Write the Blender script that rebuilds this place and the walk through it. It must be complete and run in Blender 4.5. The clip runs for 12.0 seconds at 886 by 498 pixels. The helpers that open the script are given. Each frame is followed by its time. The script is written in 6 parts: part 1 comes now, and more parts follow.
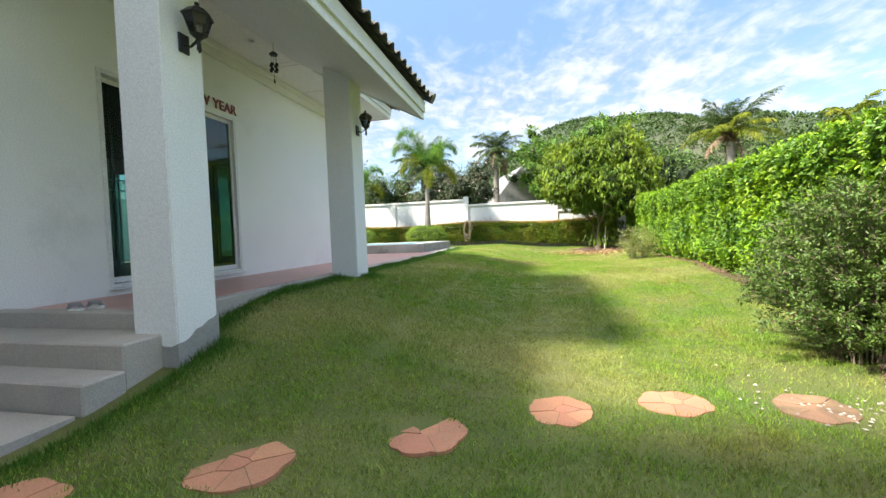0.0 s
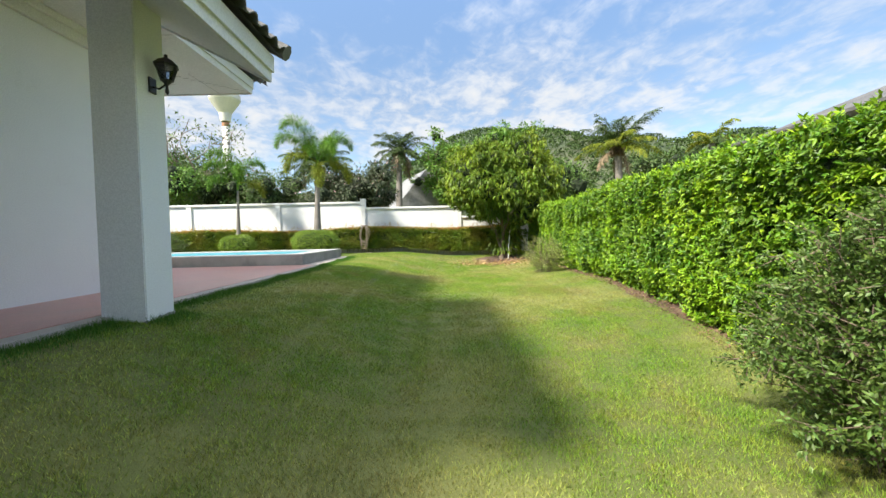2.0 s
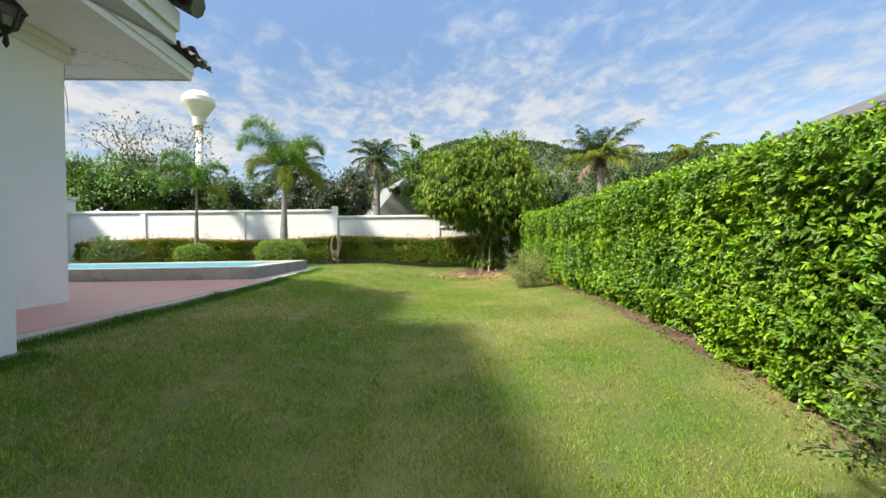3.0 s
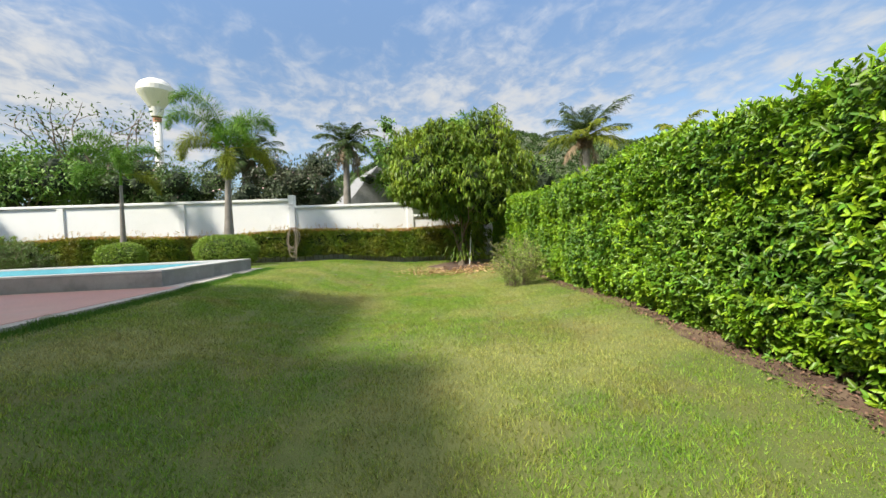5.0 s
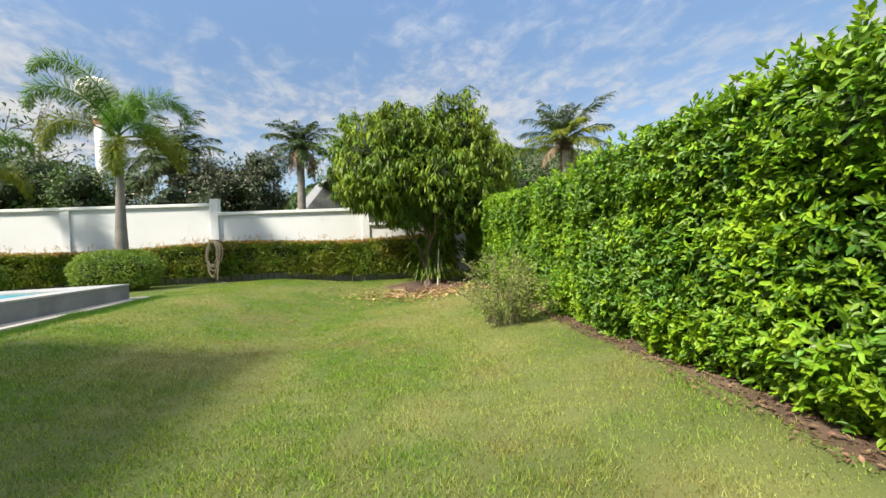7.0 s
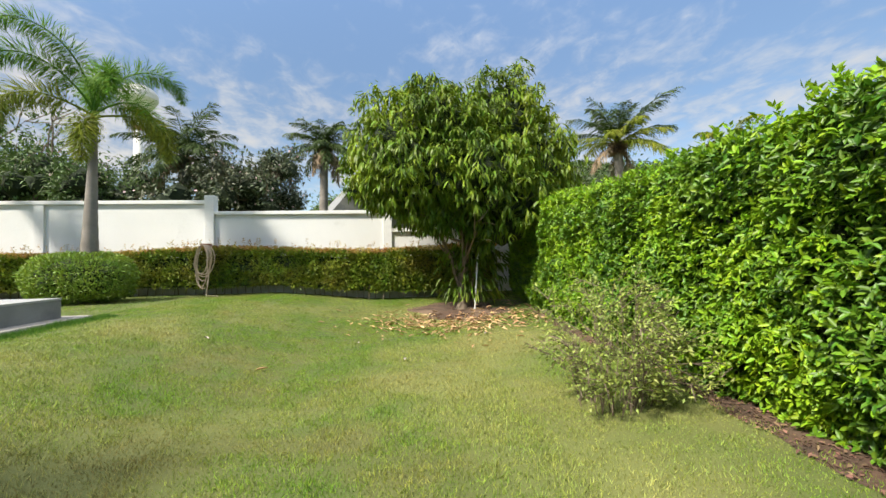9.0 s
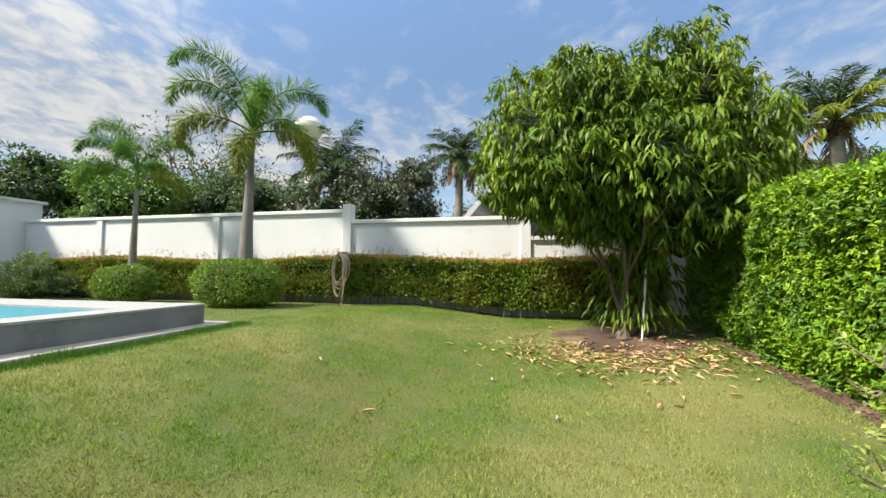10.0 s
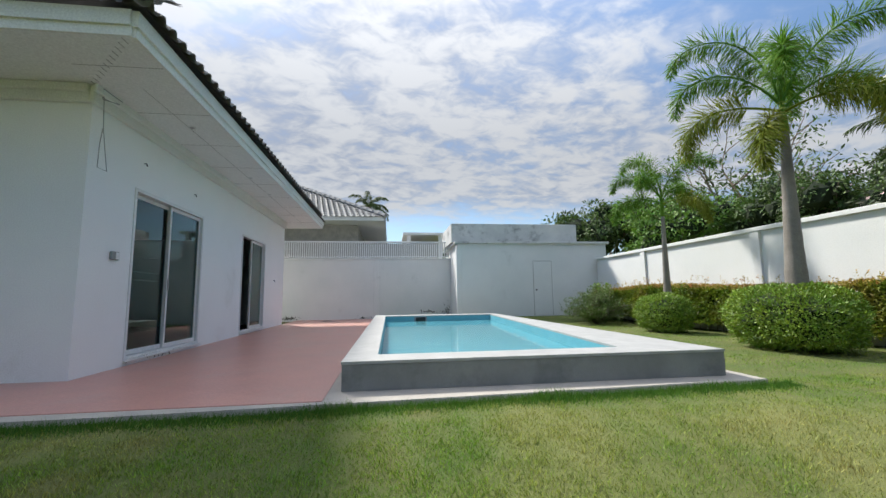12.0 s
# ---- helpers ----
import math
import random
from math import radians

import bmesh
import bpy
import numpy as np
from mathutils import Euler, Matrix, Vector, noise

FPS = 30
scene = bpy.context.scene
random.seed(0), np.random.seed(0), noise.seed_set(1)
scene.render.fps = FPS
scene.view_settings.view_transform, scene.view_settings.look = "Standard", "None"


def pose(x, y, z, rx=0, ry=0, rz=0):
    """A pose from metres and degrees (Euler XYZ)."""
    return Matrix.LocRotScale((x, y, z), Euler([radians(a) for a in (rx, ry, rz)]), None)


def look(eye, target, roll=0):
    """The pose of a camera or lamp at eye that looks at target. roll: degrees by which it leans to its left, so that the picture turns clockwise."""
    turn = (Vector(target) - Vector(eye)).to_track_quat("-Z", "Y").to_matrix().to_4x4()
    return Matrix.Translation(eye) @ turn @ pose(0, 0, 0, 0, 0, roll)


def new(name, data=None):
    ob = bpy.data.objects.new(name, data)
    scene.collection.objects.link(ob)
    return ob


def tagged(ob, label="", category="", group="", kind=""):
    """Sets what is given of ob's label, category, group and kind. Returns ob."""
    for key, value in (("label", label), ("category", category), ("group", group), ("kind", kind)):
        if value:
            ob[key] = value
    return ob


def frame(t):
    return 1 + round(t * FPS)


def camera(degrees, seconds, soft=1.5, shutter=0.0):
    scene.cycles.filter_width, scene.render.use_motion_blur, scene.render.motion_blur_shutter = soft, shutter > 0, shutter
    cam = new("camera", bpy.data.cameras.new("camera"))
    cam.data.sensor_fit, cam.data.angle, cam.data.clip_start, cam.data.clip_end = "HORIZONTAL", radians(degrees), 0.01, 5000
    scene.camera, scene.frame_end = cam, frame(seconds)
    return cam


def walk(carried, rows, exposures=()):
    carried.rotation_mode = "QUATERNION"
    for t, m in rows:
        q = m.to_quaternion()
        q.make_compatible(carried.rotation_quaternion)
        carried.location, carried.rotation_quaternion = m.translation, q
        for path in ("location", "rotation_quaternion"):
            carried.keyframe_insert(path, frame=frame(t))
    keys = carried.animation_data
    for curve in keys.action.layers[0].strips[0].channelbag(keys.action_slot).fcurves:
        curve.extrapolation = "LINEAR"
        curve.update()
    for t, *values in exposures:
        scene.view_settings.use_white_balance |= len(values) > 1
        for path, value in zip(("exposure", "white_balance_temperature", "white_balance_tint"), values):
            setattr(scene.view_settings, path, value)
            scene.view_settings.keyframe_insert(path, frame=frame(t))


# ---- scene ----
cam = camera(95.0, 12.0)
PATH = [
    (0, (4.650, -8.640, 0.492), (4.208, -6.692, 0.424), -2.2),
    (0.5, (4.608, -8.190, 0.608), (4.388, -6.204, 0.514), -2.2),
    (1, (4.636, -7.808, 0.627), (4.535, -5.813, 0.527), -2.2),
    (1.5, (4.69, -7.343, 0.597), (4.652, -5.346, 0.507), -1.8),
    (2, (4.757, -6.841, 0.641), (4.772, -4.842, 0.574), -1.3),
    (2.5, (4.899, -6.355, 0.656), (4.957, -4.356, 0.611), -1.0),
    (3, (4.949, -5.851, 0.665), (5.057, -3.854, 0.647), -0.8),
    (5, (5.286, -3.872, 0.617), (5.485, -1.883, 0.557), -2.4),
    (5.5, (5.47, -3.066, 0.672), (5.71, -1.082, 0.596), -2.9),
    (6, (5.557, -2.545, 0.629), (5.858, -0.569, 0.559), -3.0),
    (6.5, (5.725, -1.909, 0.665), (6.061, 0.062, 0.619), -2.9),
    (8.5, (5.976, 0.389, 0.681), (6.261, 2.368, 0.729), -1.7),
    (9, (5.989, 1.017, 0.688), (6.192, 3.006, 0.74), -1.1),
    (9.5, (5.98, 1.693, 0.688), (5.916, 3.69, 0.771), -0.3),
    (10, (5.86, 2.268, 0.724), (5.413, 4.214, 0.833), 0.2),
    (10.5, (5.716, 2.757, 0.747), (4.815, 4.538, 0.873), 0.4),
    (11, (5.495, 3.157, 0.787), (4.131, 4.613, 0.934), 0.7),
    (11.5, (5.383, 3.421, 0.819), (3.615, 4.334, 1.015), -0.6),
    (12, (5.298, 3.573, 0.85), (3.329, 3.835, 1.082), -0.8),
]
walk(cam, [(t, look(eye, target, roll)) for t, eye, target, roll in PATH],
     [(0, 2.08, 7150, 8), (1.5, 1.86, 7100, 8), (3, 1.54, 7100, 8), (5.5, 1.42, 7150, 8), (9.5, 1.4, 7200, 8), (10.5, 1.36, 6900, 8), (11.2, 1.14, 6750, 8), (12, 1.15, 6700, 8)])

# ---- light ----
SUN_WAY = Vector((0.80, 0.56, -1.0)).normalized()      # the way the sunlight travels
sun_el = math.asin(-SUN_WAY.z)
sun_az = math.atan2(-SUN_WAY.x, -SUN_WAY.y)
sun = new("sun", bpy.data.lights.new("sun", "SUN"))
sun.data.energy, sun.data.angle, sun.data.color = 2.75, radians(6.0), (1.0, 0.97, 0.92)
sun.matrix_world = look((0, 0, 30), Vector((0, 0, 30)) + SUN_WAY)

world = bpy.data.worlds.new("world")
scene.world = world
world.use_nodes = True
wt = world.node_tree
wt.nodes.clear()


def node(tree, kind, **values):
    n = tree.nodes.new(kind)
    for k, v in values.items():
        if k in n.inputs:
            n.inputs[k].default_value = v
    return n


w_out = wt.nodes.new("ShaderNodeOutputWorld")
sky = wt.nodes.new("ShaderNodeTexSky")
sky.sky_type, sky.sun_disc, sky.sun_elevation, sky.sun_rotation = "NISHITA", False, sun_el, sun_az
sky.air_density, sky.dust_density, sky.ozone_density = 1.0, 0.35, 3.5
bg = wt.nodes.new("ShaderNodeBackground")
coord = wt.nodes.new("ShaderNodeTexCoord")
sep = wt.nodes.new("ShaderNodeSeparateXYZ")
wt.links.new(coord.outputs["Generated"], sep.inputs[0])


def wmath(op, a, b=None, c=None, clamp=False):
    n = wt.nodes.new("ShaderNodeMath")
    n.operation, n.use_clamp = op, clamp
    for i, v in enumerate((a, b, c)):
        if v is None:
            continue
        if isinstance(v, (int, float)):
            n.inputs[i].default_value = v
        else:
            wt.links.new(v, n.inputs[i])
    return n.outputs[0]


# a layer of high cloud: the sky's dome laid on a flat sheet overhead
up = wmath("ADD", wmath("MAXIMUM", sep.outputs["Z"], 0.0), 0.16)
comb = wt.nodes.new("ShaderNodeCombineXYZ")
wt.links.new(wmath("DIVIDE", sep.outputs["X"], up), comb.inputs[0])
wt.links.new(wmath("DIVIDE", sep.outputs["Y"], up), comb.inputs[1])


def wnoise(scale, detail, rough, stretch, turn, offset=(0, 0, 0), distortion=0.0):
    m = wt.nodes.new("ShaderNodeMapping")
    m.inputs["Rotation"].default_value = (0, 0, radians(turn))
    m.inputs["Scale"].default_value = stretch
    m.inputs["Location"].default_value = offset
    wt.links.new(comb.outputs[0], m.inputs[0])
    n = wt.nodes.new("ShaderNodeTexNoise")
    n.inputs["Scale"].default_value, n.inputs["Detail"].default_value = scale, detail
    n.inputs["Roughness"].default_value, n.inputs["Distortion"].default_value = rough, distortion
    wt.links.new(m.outputs[0], n.inputs[0])
    return n.outputs[0]


def wramp(value, low, high):
    n = wt.nodes.new("ShaderNodeMapRange")
    n.interpolation_type = "SMOOTHSTEP"
    n.inputs["From Min"].default_value, n.inputs["From Max"].default_value = low, high
    wt.links.new(value, n.inputs["Value"])
    return n.outputs["Result"]


veil = wnoise(0.7, 4, 0.5, (1.0, 0.7, 1), 75, (2.3, 0.4, 0), 0.3)
fleece = wnoise(5.0, 5, 0.58, (1.0, 0.8, 1), 62, (0, 0, 0), 0.25)
specks = wnoise(11.0, 3, 0.6, (1.0, 0.8, 1), 62, (4, 1, 0), 0.6)
west = wramp(wmath("MULTIPLY", sep.outputs["X"], -1.0), 0.45, 0.92)      # denser towards the west
bump_up, bump_down = wramp(sep.outputs["Z"], 0.10, 0.22), wramp(sep.outputs["Z"], 0.26, 0.52)
low_band = wmath("MULTIPLY", wmath("MULTIPLY", bump_up, wmath("SUBTRACT", 1.0, bump_down)), wmath("SUBTRACT", 1.0, west))
gap = wmath("MULTIPLY", west, wmath("SUBTRACT", 1.0, wramp(sep.outputs["Z"], 0.10, 0.24)))
cover = wmath("ADD", wmath("ADD", wmath("MULTIPLY", veil, 0.44), wmath("ADD", wmath("MULTIPLY", fleece, 0.50), wmath("MULTIPLY", specks, 0.26))), wmath("ADD", wmath("MULTIPLY", west, 0.35), wmath("MULTIPLY", low_band, 0.23)))
cover = wmath("SUBTRACT", cover, wmath("MULTIPLY", gap, 0.55))
zenith = wramp(sep.outputs["Z"], 0.62, 0.88)      # cloud added overhead, out of view, to lift the light in shaded parts
cover = wmath("ADD", cover, wmath("MULTIPLY", zenith, 0.45))
cloud = wmath("MULTIPLY", wramp(cover, 0.60, 0.98), 0.92)
mix = wt.nodes.new("ShaderNodeMixRGB")
wt.links.new(cloud, mix.inputs["Fac"])
wt.links.new(sky.outputs[0], mix.inputs["Color1"])
shade = wt.nodes.new("ShaderNodeMixRGB")
shade.inputs["Color1"].default_value, shade.inputs["Color2"].default_value = (2.2, 2.5, 3.2, 1), (4.1, 4.2, 4.45, 1)
wt.links.new(wramp(wmath("ADD", wmath("MULTIPLY", fleece, 0.6), wmath("MULTIPLY", specks, 0.4)), 0.36, 0.58), shade.inputs["Fac"])
wt.links.new(shade.outputs[0], mix.inputs["Color2"])
wt.links.new(mix.outputs[0], bg.inputs[0])
# a clouded sky is about three times as bright overhead as at the horizon
wt.links.new(wmath("MULTIPLY_ADD", wramp(sep.outputs["Z"], 0.28, 0.90), 0.085, 0.068), bg.inputs["Strength"])
wt.links.new(bg.outputs[0], w_out.inputs[0])
scene.view_settings.exposure = 0.0

# ---- materials ----


def material(name, a, b=None, rough=0.6, scale=3.0, fine=60.0, bump=0.15, metal=0.0, spec=0.5, island=0.0, rand=0.0, stain=None, stain_scale=0.7, stain_at=(0.55, 0.75), third=None, sheen=0.0, translucent=0.0):
    """A surface: base colours a and b mixed by a coarse noise, a fine grain, an optional stain, and a change from piece to piece."""
    m = bpy.data.materials.new(name)
    m.use_nodes = True
    t = m.node_tree
    p = t.nodes["Principled BSDF"]
    tc = t.nodes.new("ShaderNodeTexCoord")
    ln = t.links.new
    n1 = node(t, "ShaderNodeTexNoise", Scale=scale, Detail=5.0, Roughness=0.6)
    n2 = node(t, "ShaderNodeTexNoise", Scale=fine, Detail=3.0, Roughness=0.6)
    ln(tc.outputs["Object"], n1.inputs["Vector"])
    ln(tc.outputs["Object"], n2.inputs["Vector"])
    b = b or tuple(c * 0.82 for c in a)
    ramp = node(t, "ShaderNodeMapRange")
    ramp.inputs["From Min"].default_value, ramp.inputs["From Max"].default_value = 0.35, 0.65
    ln(n1.outputs[0], ramp.inputs[0])
    mx = t.nodes.new("ShaderNodeMixRGB")
    mx.inputs[1].default_value, mx.inputs[2].default_value = (*a, 1), (*b, 1)
    ln(ramp.outputs[0], mx.inputs[0])
    col = mx.outputs[0]
    if third:
        n3 = node(t, "ShaderNodeTexNoise", Scale=scale * 0.31, Detail=3.0)
        ln(tc.outputs["Object"], n3.inputs["Vector"])
        r3 = node(t, "ShaderNodeMapRange")
        r3.inputs["From Min"].default_value, r3.inputs["From Max"].default_value = 0.48, 0.68
        ln(n3.outputs[0], r3.inputs[0])
        m3 = t.nodes.new("ShaderNodeMixRGB")
        ln(r3.outputs[0], m3.inputs[0])
        ln(col, m3.inputs[1])
        m3.inputs[2].default_value = (*third, 1)
        col = m3.outputs[0]
    if stain:
        n4 = node(t, "ShaderNodeTexNoise", Scale=stain_scale, Detail=8.0, Roughness=0.7)
        ln(tc.outputs["Object"], n4.inputs["Vector"])
        r4 = node(t, "ShaderNodeMapRange")
        r4.inputs["From Min"].default_value, r4.inputs["From Max"].default_value = stain_at
        ln(n4.outputs[0], r4.inputs[0])
        m4 = t.nodes.new("ShaderNodeMixRGB")
        ln(r4.outputs[0], m4.inputs[0])
        ln(col, m4.inputs[1])
        m4.inputs[2].default_value = (*stain, 1)
        col = m4.outputs[0]
    g = t.nodes.new("ShaderNodeMixRGB")
    g.blend_type, g.inputs[0].default_value = "MULTIPLY", 0.5
    gr = node(t, "ShaderNodeMapRange")
    gr.inputs["From Min"].default_value, gr.inputs["From Max"].default_value = 0.3, 0.7
    gr.inputs["To Min"].default_value, gr.inputs["To Max"].default_value = 0.72, 1.2
    ln(n2.outputs[0], gr.inputs[0])
    ln(col, g.inputs[1])
    ln(gr.outputs[0], g.inputs[2])
    col = g.outputs[0]
    for amount, kind, out in ((island, "ShaderNodeNewGeometry", "Random Per Island"), (rand, "ShaderNodeObjectInfo", "Random")):
        if amount:
            gi = t.nodes.new(kind)
            hs = t.nodes.new("ShaderNodeHueSaturation")
            mr = node(t, "ShaderNodeMapRange")
            mr.inputs["To Min"].default_value, mr.inputs["To Max"].default_value = 1 - amount, 1 + amount
            ln(gi.outputs[out], mr.inputs[0])
            ln(mr.outputs[0], hs.inputs["Value"])
            mh = node(t, "ShaderNodeMapRange")
            mh.inputs["To Min"].default_value, mh.inputs["To Max"].default_value = 0.5 - amount * 0.05, 0.5 + amount * 0.05
            fr = t.nodes.new("ShaderNodeMath")
            fr.operation = "FRACT"
            mu = t.nodes.new("ShaderNodeMath")
            mu.operation, mu.inputs[1].default_value = "MULTIPLY", 7.31
            ln(gi.outputs[out], mu.inputs[0])
            ln(mu.outputs[0], fr.inputs[0])
            ln(fr.outputs[0], mh.inputs[0])
            ln(mh.outputs[0], hs.inputs["Hue"])
            ln(col, hs.inputs["Color"])
            col = hs.outputs[0]
    ln(col, p.inputs["Base Color"])
    p.inputs["Roughness"].default_value, p.inputs["Metallic"].default_value = rough, metal
    p.inputs["Specular IOR Level"].default_value = spec
    if bump:
        bp = node(t, "ShaderNodeBump", Strength=bump, Distance=0.01)
        ln(n2.outputs[0], bp.inputs["Height"])
        ln(bp.outputs[0], p.inputs["Normal"])
    if translucent:
        tr = t.nodes.new("ShaderNodeBsdfTranslucent")
        ln(col, tr.inputs[0])
        ms = t.nodes.new("ShaderNodeMixShader")
        ms.inputs[0].default_value = translucent
        ln(p.outputs[0], ms.inputs[1])
        ln(tr.outputs[0], ms.inputs[2])
        ln(ms.outputs[0], t.nodes["Material Output"].inputs[0])
    return m


M = {}
M["wall"] = material("white_wall_paint", (0.86, 0.865, 0.87), (0.83, 0.835, 0.84), 0.75, 1.2, 90, 0.12, stain=(0.60, 0.60, 0.57), stain_scale=0.6, stain_at=(0.6, 0.9))
M["gwall"] = material("white_garden_wall_paint", (0.76, 0.76, 0.75), (0.70, 0.71, 0.70), 0.8, 0.9, 60, 0.2, stain=(0.45, 0.45, 0.42), stain_scale=1.1, stain_at=(0.62, 0.9))
M["dirtywall"] = material("weathered_white_parapet_paint", (0.66, 0.66, 0.64), (0.55, 0.56, 0.55), 0.85, 1.6, 60, 0.3, stain=(0.12, 0.12, 0.11), stain_scale=1.8, stain_at=(0.52, 0.72))
M["soffit"] = material("painted_soffit_board", (0.78, 0.78, 0.77), (0.74, 0.74, 0.73), 0.7, 1.0, 50, 0.05, stain=(0.42, 0.41, 0.34), stain_scale=0.8, stain_at=(0.66, 0.9))
M["fascia"] = material("painted_fascia_board", (0.74, 0.74, 0.71), (0.68, 0.68, 0.66), 0.6, 1.5, 50, 0.05)
M["concrete"] = material("grey_concrete", (0.36, 0.35, 0.33), (0.27, 0.27, 0.26), 0.85, 3.0, 80, 0.4, stain=(0.16, 0.16, 0.15), stain_scale=1.4, stain_at=(0.58, 0.8))
M["stepconcrete"] = material("smooth_step_concrete", (0.46, 0.42, 0.37), (0.38, 0.35, 0.32), 0.8, 2.0, 80, 0.3, stain=(0.22, 0.2, 0.17), stain_scale=1.6, stain_at=(0.6, 0.85))
M["terrazzo"] = material("grey_washed_stone_pool_side", (0.30, 0.30, 0.29), (0.23, 0.23, 0.225), 0.75, 2.0, 160, 0.6, stain=(0.13, 0.13, 0.13), stain_scale=2.5, stain_at=(0.5, 0.8))
M["coping"] = material("pale_washed_stone_coping", (0.44, 0.44, 0.43), (0.36, 0.36, 0.355), 0.6, 4.0, 200, 0.3, stain=(0.36, 0.36, 0.35), stain_scale=1.5)
M["pink"] = material("pink_stamped_terrace_paving", (0.56, 0.285, 0.235), (0.50, 0.26, 0.22), 0.38, 1.5, 45, 0.25, stain=(0.47, 0.32, 0.28), stain_scale=0.9, stain_at=(0.5, 0.8))
M["stone"] = material("terracotta_stepping_stone", (0.52, 0.235, 0.135), (0.45, 0.205, 0.12), 0.8, 6.0, 90, 0.4, rand=0.12, stain=(0.47, 0.26, 0.16), stain_scale=3)
M["pooltile"] = material("light_blue_pool_lining", (0.15, 0.42, 0.50), (0.12, 0.38, 0.46), 0.4, 2.0, 40, 0.1)
M["dullstone"] = material("earthy_worn_stepping_stone", (0.36, 0.20, 0.12), (0.26, 0.16, 0.10), 0.9, 6.0, 90, 0.5, rand=0.12, stain=(0.15, 0.10, 0.06), stain_scale=4, stain_at=(0.45, 0.7))
M["soil"] = material("dark_garden_soil", (0.13, 0.075, 0.048), (0.07, 0.045, 0.03), 0.95, 5, 70, 0.9, third=(0.22, 0.15, 0.10))
M["ground"] = material("lawn_ground", (0.085, 0.125, 0.025), (0.12, 0.13, 0.035), 0.95, 1.6, 130, 0.8, third=(0.19, 0.20, 0.06))
M["blade"] = material("lawn_grass_blade", (0.185, 0.325, 0.038), (0.265, 0.365, 0.055), 0.55, 1.6, 20, 0, island=0.5, stain=(0.33, 0.25, 0.10), stain_scale=0.8, stain_at=(0.54, 0.78), third=(0.40, 0.39, 0.13), translucent=0.3, spec=0.25)
M["tuft"] = material("lush_edge_grass", (0.060, 0.16, 0.018), (0.09, 0.20, 0.025), 0.5, 3, 20, 0, island=0.3, translucent=0.3, spec=0.3)
M["hedge"] = material("glossy_hedge_leaf", (0.065, 0.16, 0.013), (0.13, 0.255, 0.02), 0.42, 1.6, 20, 0, island=0.4, third=(0.15, 0.28, 0.022), translucent=0.2, spec=0.4)
M["younghedge"] = material("young_yellow_green_hedge_leaf", (0.19, 0.36, 0.021), (0.30, 0.47, 0.028), 0.42, 2.0, 20, 0, island=0.35, translucent=0.3, spec=0.35)
# near-black colour stands in for the shade inside hedges, shrubs and crowns
M["core"] = material("painted_inner_shade", (0.010, 0.022, 0.006), (0.018, 0.03, 0.008), 0.9, 8, 40, 0.5)
M["lowhedge"] = material("low_hedge_leaf", (0.12, 0.21, 0.018), (0.22, 0.28, 0.025), 0.45, 3.0, 20, 0, island=0.5, third=(0.28, 0.26, 0.04), translucent=0.2, spec=0.4)
M["tips"] = material("reddish_hedge_shoot", (0.46, 0.23, 0.07), (0.42, 0.38, 0.08), 0.45, 3, 20, 0, island=0.4, translucent=0.3)
M["ball"] = material("clipped_shrub_leaf", (0.16, 0.28, 0.03), (0.25, 0.36, 0.04), 0.45, 3, 20, 0, island=0.4, translucent=0.2)
M["feather"] = material("fine_dull_shrub_leaf", (0.085, 0.155, 0.03), (0.125, 0.205, 0.04), 0.5, 2.5, 20, 0, island=0.4, translucent=0.25)
M["lightfeather"] = material("pale_green_shrub_leaf", (0.25, 0.33, 0.07), (0.38, 0.44, 0.11), 0.5, 2.5, 20, 0, island=0.4, translucent=0.3)
M["mango"] = material("long_mango_leaf", (0.065, 0.13, 0.011), (0.18, 0.27, 0.019), 0.45, 0.8, 20, 0, island=0.45, third=(0.34, 0.42, 0.03), translucent=0.25, spec=0.3)
M["frond"] = material("palm_leaflet", (0.085, 0.20, 0.025), (0.14, 0.28, 0.03), 0.55, 0.8, 20, 0, island=0.35, translucent=0.35, spec=0.2)
M["yfrond"] = material("yellowing_palm_leaflet", (0.16, 0.22, 0.022), (0.25, 0.27, 0.03), 0.55, 0.8, 20, 0, island=0.35, translucent=0.35, spec=0.2)
M["coco"] = material("coconut_palm_leaflet", (0.038, 0.072, 0.02), (0.08, 0.12, 0.032), 0.55, 0.8, 20, 0, island=0.35, translucent=0.2, spec=0.2)
M["dryfrond"] = material("dead_palm_frond", (0.34, 0.25, 0.15), (0.24, 0.17, 0.10), 0.7, 1, 20, 0, island=0.3)
M["bark"] = material("grey_ringed_palm_bark", (0.27, 0.24, 0.21), (0.17, 0.15, 0.13), 0.85, 3, 60, 0.7)
M["wood"] = material("brown_twig_bark", (0.22, 0.17, 0.12), (0.14, 0.105, 0.075), 0.85, 8, 60, 0.6)
M["blossom"] = material("pink_white_blossom", (0.62, 0.36, 0.38), (0.70, 0.55, 0.52), 0.6, 3, 20, 0, island=0.3)
M["farleaf"] = material("far_tree_leaf", (0.06, 0.115, 0.025), (0.10, 0.165, 0.035), 0.6, 0.4, 20, 0, island=0.4, translucent=0.15)
M["brightleaf"] = material("bright_far_tree_leaf", (0.11, 0.23, 0.03), (0.16, 0.30, 0.04), 0.55, 0.4, 20, 0, island=0.4, translucent=0.2)
M["purpleleaf"] = material("dark_purple_bush_leaf", (0.055, 0.095, 0.035), (0.095, 0.10, 0.055), 0.5, 0.8, 20, 0, island=0.45, translucent=0.15)
M["hill"] = material("wooded_hill", (0.055, 0.085, 0.035), (0.045, 0.07, 0.03), 0.9, 0.06, 0.9, 0.0, third=(0.10, 0.11, 0.06))
